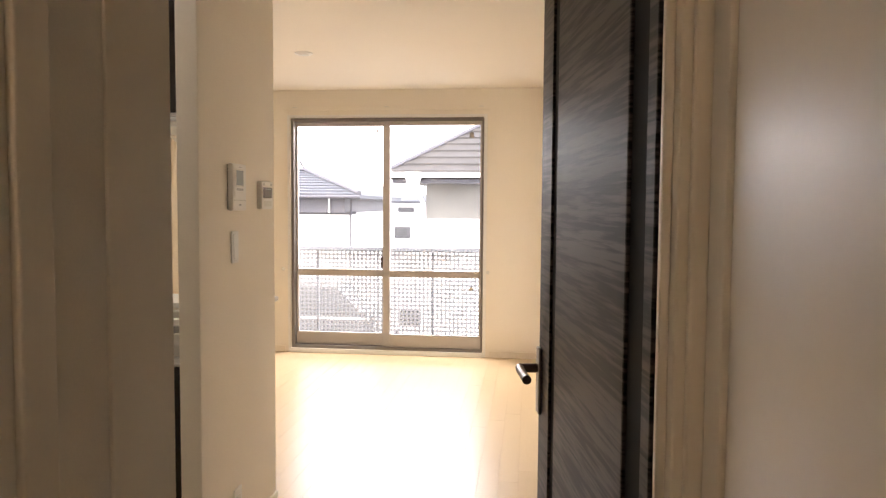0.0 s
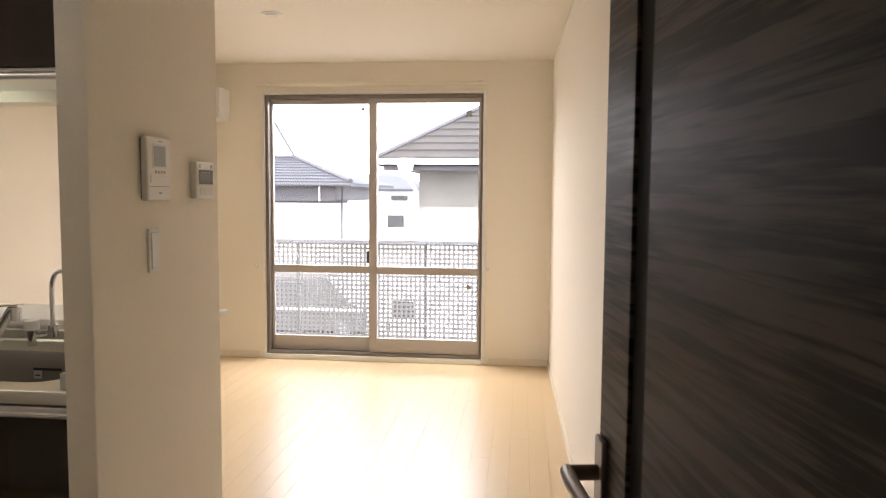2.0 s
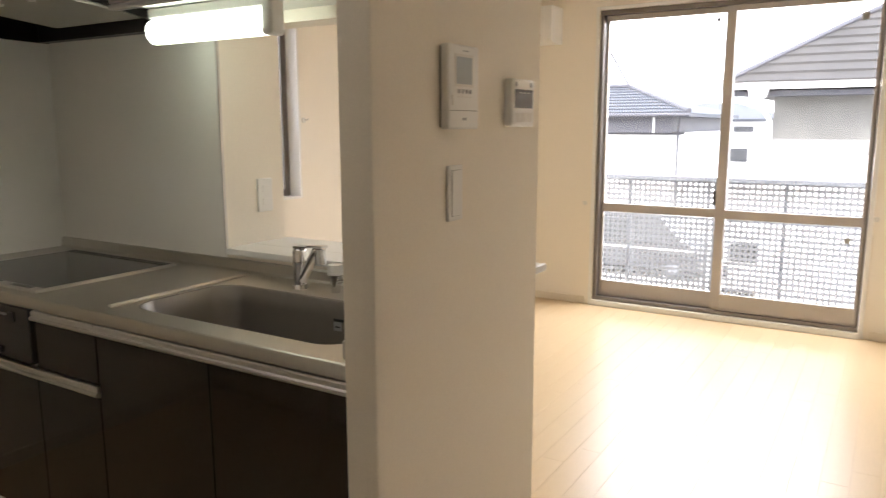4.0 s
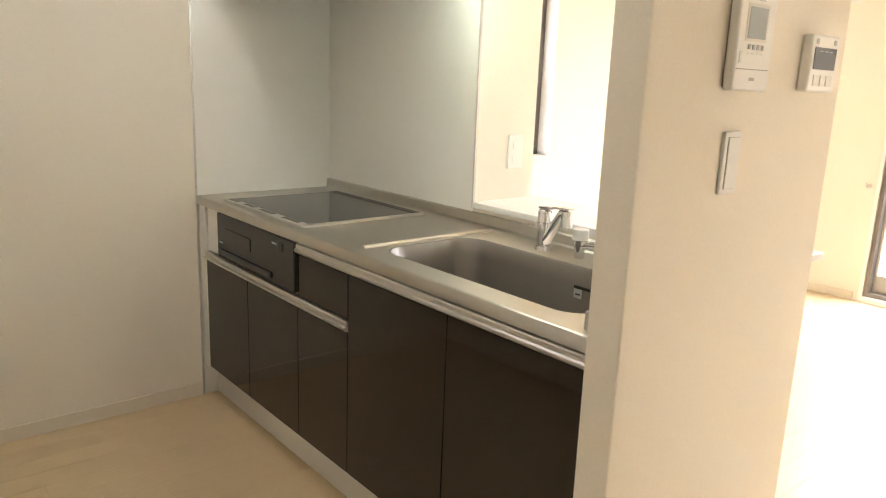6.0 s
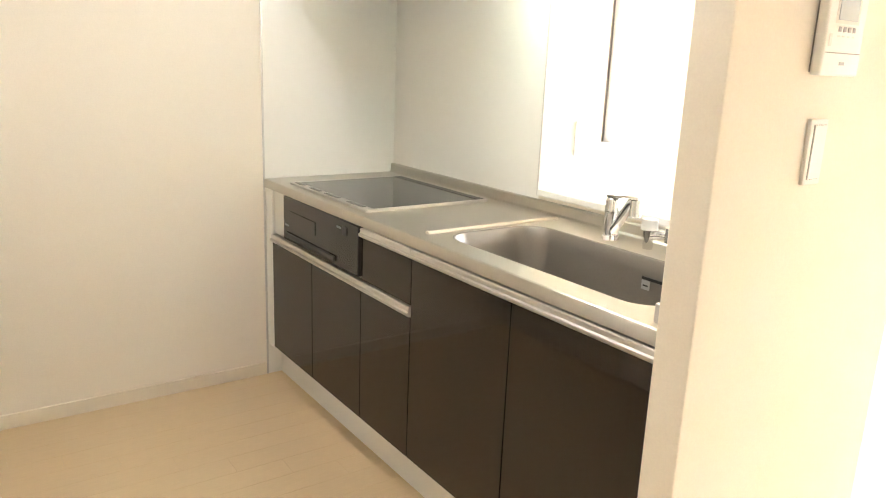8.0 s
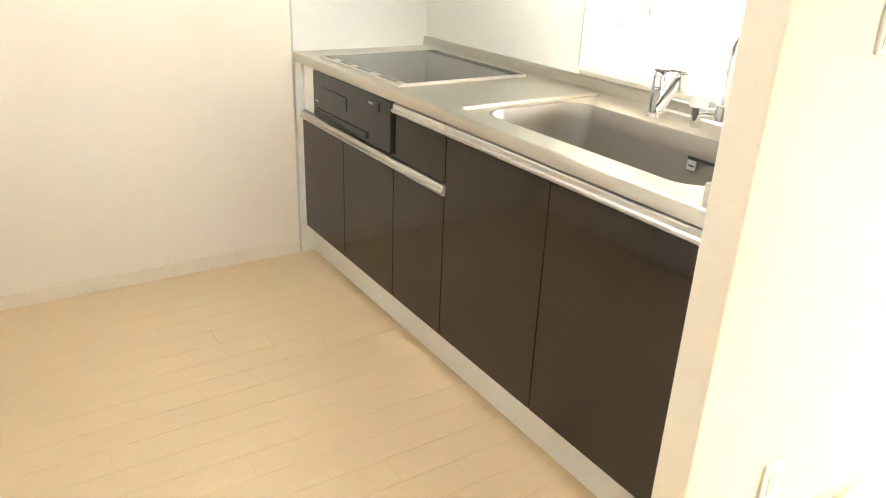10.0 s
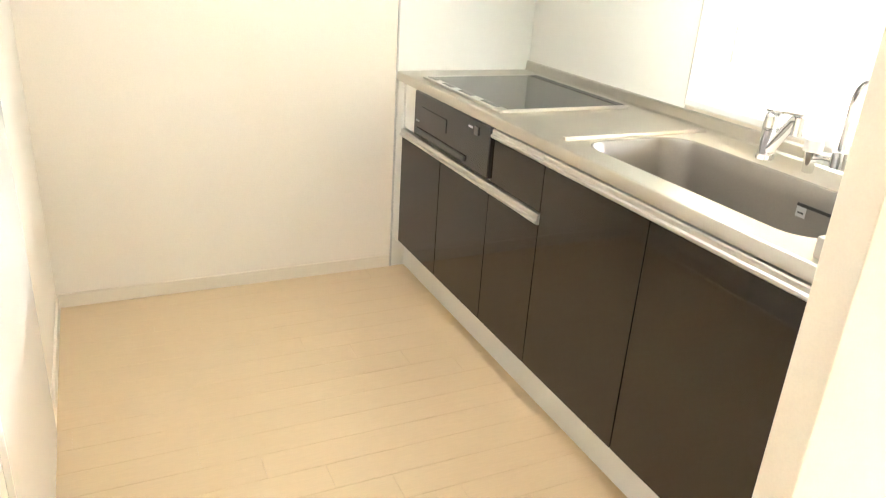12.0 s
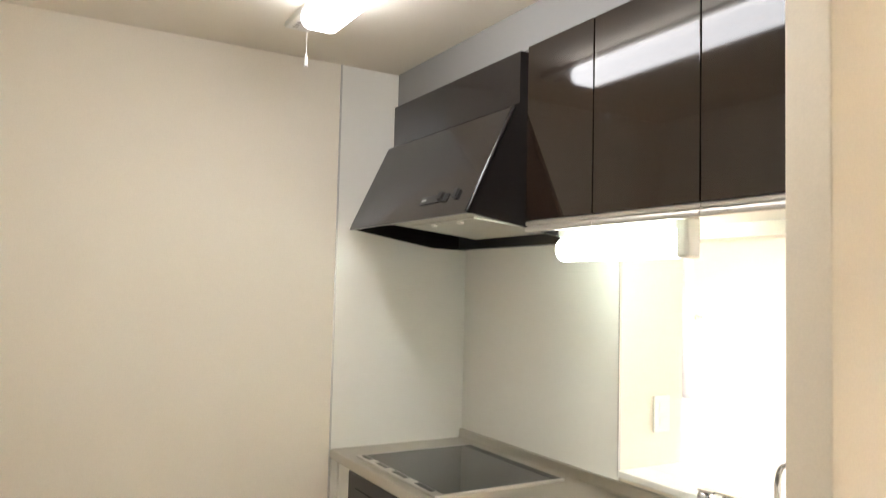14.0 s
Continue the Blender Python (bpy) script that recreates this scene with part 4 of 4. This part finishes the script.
def courses(x0, x1, y0, y1, z0, ridge, r0, r1, rows):
    """Slate courses on the near slope, each a thin stepped strip."""
    bm = bmesh.new()
    ym = (y0 + y1) / 2
    for k in range(rows):
        a, b = k / rows, (k + 1) / rows
        pts = []
        for f, lift in ((a, 0.05), (b, 0.012)):
            for s in (0, 1):
                xe, xr = (x0, x1)[s], (r0, r1)[s]
                pts.append(Vector((xe + (xr - xe) * f, y0 + (ym - y0) * f, z0 + (ridge - z0) * f + lift)))
        v = [bm.verts.new(p) for p in (pts[0], pts[1], pts[3], pts[2])]
        w = [bm.verts.new(p - Vector((0, 0, 0.06))) for p in (pts[0], pts[1])]
        bm.faces.new(v)
        bm.faces.new((w[0], w[1], v[1], v[0]))
    return bm


# house with blue-grey roof
h1 = thing("house", (-10, 26, GROUND), "white stucco house with blue-grey hipped slate roof", "house", "houses beyond the balcony")
part("wall", B(-15, -5.85, 25.7, 33, GROUND, 1.10), M_STUCCO, h1)
part("eave_band", B(-15, -5.95, 25.3, 33, 1.10, 1.62), M_EAVE, h1, "dark boarded band under the eaves")
part("roof", hip_roof(bmesh.new(), -16, -5.35, 25, 33.5, 1.72, 2.74, -11.5, -8.6), M_ROOF_L, h1)
part("roof_courses", courses(-16, -5.35, 25, 33.5, 1.72, 2.74, -11.5, -8.6, 9), M_ROOF_L, h1)
part("ridge_cap", tube(bmesh.new(), [(-5.35, 25, 1.78), (-8.6, 29.25, 2.79), (-11.5, 29.25, 2.79)], 0.09, 8), M_EAVE, h1)
part("gutter", tube(bmesh.new(), [(-16, 24.93, 1.66), (-5.3, 24.93, 1.66)], 0.06, 10), M_EAVE, h1)
part("gutter", tube(bmesh.new(), [(-15, 25.62, 1.08), (-5.6, 25.62, 1.08)], 0.05, 10), M_EAVE, h1)
part("downpipe", tube(bmesh.new(), [(-5.75, 25.55, 1.6), (-5.8, 25.6, 1.0), (-5.8, 25.6, GROUND)], 0.04, 8), M_EAVE, h1)
part("downpipe", tube(bmesh.new(), [(-6.5, 25.25, 1.66), (-6.5, 25.25, 1.1)], 0.035, 8), M_FASCIA, h1)

# near house, its wall painted in three tones that darken towards the eaves
h2 = thing("house", (2.5, 17, GROUND), "grey stucco house with brown-grey slate roof", "house", "houses beyond the balcony")
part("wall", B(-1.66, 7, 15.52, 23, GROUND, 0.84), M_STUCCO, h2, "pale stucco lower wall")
part("middle_wall", B(-1.66, 7, 15.51, 23, 0.84, 1.10), M_FADE_MID, h2, "middle step of the wall's painted fade")
part("upper_wall", B(-1.66, 7, 15.5, 23, 1.10, 1.83), M_FADE_DARK, h2, "dark upper step of the wall's painted fade")
part("roof", hip_roof(bmesh.new(), -2.42, 8, 14.9, 23.5, 2.04, 4.90, 2.35, 4.0), M_ROOF_R, h2)
part("roof_courses", courses(-2.42, 8, 14.9, 23.5, 2.04, 4.90, 2.35, 4.0, 18), M_ROOF_R, h2)
part("fascia", B(-2.44, 8, 14.82, 14.9, 1.94, 2.05), M_FASCIA, h2, "white fascia board")
part("soffit", B(-2.42, 8, 14.9, 15.5, 1.92, 1.94), M_EAVE, h2)
part("frieze", B(-2.30, 8, 14.98, 15.5, 1.83, 1.92), M_EAVE, h2, "grey boxed frieze under the eaves")
part("rain_hopper", prism(bmesh.new(), [(-2.0, 2.05), (-1.64, 2.05), (-1.70, 1.80), (-1.94, 1.80)], 1, 14.68, 14.82), M_FASCIA, h2, "white rain hopper")
part("downpipe", tube(bmesh.new(), [(-1.82, 14.75, 1.82), (-1.76, 14.95, 1.62), (-1.70, 15.4, 1.42), (-1.70, 15.43, GROUND)], 0.045, 10), M_FASCIA, h2)
part("ridge_cap", tube(bmesh.new(), [(-2.42, 14.9, 2.08), (2.35, 19.2, 4.95)], 0.05, 8), M_EAVE, h2)

# far white houses between them
h3 = thing("house", (-7.5, 42, GROUND), "distant white house with pale roof and dark windows", "house", "houses beyond the balcony")
part("wall", B(-10.5, -4.9, 40, 47, GROUND, 1.5), M_STUCCO, h3)
part("roof", hip_roof(bmesh.new(), -10.9, -4.5, 39.6, 47.4, 1.62, 2.5, -9, -7.2), M_ROOF_L, h3)
for x0, x1, z0, z1 in ((-6.65, -5.75, 1.0, 1.26), (-6.85, -5.95, -0.45, 0.2), (-9.3, -8.2, 0.55, 0.9)):
    w = part("window", B(x0, x1, 39.9, 40.02, z0, z1), M_EAVE, h3)
    part("pane", B(x0 + 0.06, x1 - 0.06, 39.86, 39.9, z0 + 0.05, z1 - 0.05), M_FARGLASS, w)
part("balcony", B(-7.6, -5.6, 39.2, 40, -0.9, -0.75), M_FASCIA, h3)


def parked_van(x0, y0, length, height, paint, label, turned=False):
    """A boxy van with cabin glass, wheels and lights, built along x and then turned if asked."""
    t = thing("van", (x0, y0, GROUND), label, "car", "parked vans")
    turn = Matrix.Translation((x0, y0, GROUND)) @ (Matrix.Rotation(radians(90), 4, "Z") if turned else Matrix.Identity(4))

    def put(name, bm, mat, parent, note=""):
        bm.transform(turn)
        return part(name, bm, mat, parent, note)
    waist = height * 0.55
    shell = [(0.0, 0.25), (0.0, waist - 0.05), (0.12, waist), (0.30, height - 0.08), (0.45, height), (length - 1.25, height), (length - 0.55, waist + 0.05), (length - 0.05, waist - 0.12), (length, 0.25)]
    bm = bmesh.new()
    a, b = [bm.verts.new((x, 0.0 if z <= waist else 0.12, z)) for x, z in shell], [bm.verts.new((x, 1.6 if z <= waist else 1.48, z)) for x, z in shell]
    bm.faces.new(a[::-1])
    bm.faces.new(b)
    for k in range(len(a)):
        bm.faces.new((a[k], a[(k + 1) % len(a)], b[(k + 1) % len(a)], b[k]))
    body = put("body", bm, paint, t)
    for u0, u1 in ((0.45, 1.35), (1.42, 2.25)):
        put("side_window", B(u0, u1, 0.02, 0.10, waist + 0.08, height - 0.14, bevel=0.02), M_FARGLASS, body)
    put("belt_trim", B(0.05, length - 0.1, -0.02, 0.0, waist - 0.2, waist - 0.1, bevel=0.005), M_FASCIA, body, "pale side trim")
    put("tail_window", B(0.10, 0.16, 0.25, 1.35, waist + 0.06, height - 0.2), M_FARGLASS, body)
    for v in (0.08, 1.40):
        put("tail_light", B(-0.012, 0.03, v, v + 0.12, waist - 0.35, waist - 0.05, bevel=0.01), M_EAVE, body)
    for u in (0.65, length - 0.75):
        for v0, v1 in ((-0.01, 0.17), (1.43, 1.61)):
            w = put("wheel", cyl(bmesh.new(), (u, v0, 0.29), (u, v1, 0.29), 0.29, seg=24), M_DARKMATT, t)
            put("rim", cyl(bmesh.new(), (u, v0 - 0.01, 0.29), (u, v1 + 0.01, 0.29), 0.18, seg=20), M_BALCRAIL, w)


parked_van(-8.6, 22.6, 4.3, 1.85, M_CARPAINT, "dark grey parked van below the balcony")
parked_van(-1.85, 21.0, 3.4, 1.6, M_STUCCO, "white parked van beside the grey stucco house", turned=True)

# added unseen pole; its dark line stands for a white house's gable edge
pole = thing("unseen_pole", (-11.6, 29.0, GROUND), "added unseen pole with a dark line for a gable's edge", "utility pole")
part("pole", cyl(bmesh.new(), (-11.6, 29.0, GROUND), (-11.6, 29.0, 7.5), 0.15, 0.11, 14), M_CONCRETE, pole)
part("gable_edge_line", tube(bmesh.new(), [(-11.53, 29.0, 7.3), (-10.6, 29.1, 6.0), (-9.63, 29.25, 4.48), (-8.62, 29.25, 2.80)], 0.05, 6), M_DARKMATT, pole)

# ---- floor planks ----
PLANK_W, PLANK_L, GAP = 0.1, 1.2, 0.0004


def plank_mesh(length, chamfer):
    bm = bmesh.new()
    rings = []
    for inset, z in ((GAP * 0.7, -0.0016), (GAP * 0.7, -chamfer), (GAP * 0.7 + chamfer, 0.0)):
        u, v = PLANK_W / 2 - inset, length / 2 - 0.0002 - max(inset - GAP * 0.7, 0) * 0.3
        rings.append([bm.verts.new((a * u, b * v, z)) for a, b in ((-1, -1), (1, -1), (1, 1), (-1, 1))])
    for a, b in zip(rings, rings[1:]):
        for k in range(4):
            bm.faces.new((a[k], a[(k + 1) % 4], b[(k + 1) % 4], b[k]))
    bm.faces.new(rings[-1])
    return mesh_of("plank", bm, M_FLOOR, smooth=False)


meshes = {}
col = 0
x = LEFT + PLANK_W / 2
while x < 0.88:
    y = DOORY1 - PLANK_L * ((0.37 * col + (0.5 if col % 2 else 0)) % 1.0)
    while y < WIN_Y:
        y0, y1 = max(y, DOORY0), min(y + PLANK_L, WIN_Y)
        if y1 - y0 > 0.02:
            chamfer = 0.0008 if x > -0.66 or y0 > 2.2 else 0.0003
            key = (round(y1 - y0, 5), chamfer)
            if key not in meshes:
                meshes[key] = plank_mesh(*key)
            ob = new("plank", meshes[key])
            ob.location = (x, (y0 + y1) / 2, 0)
            ob.parent = floor
        y += PLANK_L
    x += PLANK_W
    col += 1
col = 0
x = -0.16
while x < 0.85:
    y = -1.6 - 0.45 * (col % 2)
    while y < DOORY0:
        y0, y1 = max(y, -1.6), min(y + PLANK_L, DOORY0)
        if y1 - y0 > 0.02:
            chamfer = 0.0008 if x > -0.66 or y0 > 2.2 else 0.0003
            key = (round(y1 - y0, 5), chamfer)
            if key not in meshes:
                meshes[key] = plank_mesh(*key)
            ob = new("plank", meshes[key])
            ob.location = (x, (y0 + y1) / 2, 0)
            ob.parent = floor
        y += PLANK_L
    x += PLANK_W
    col += 1
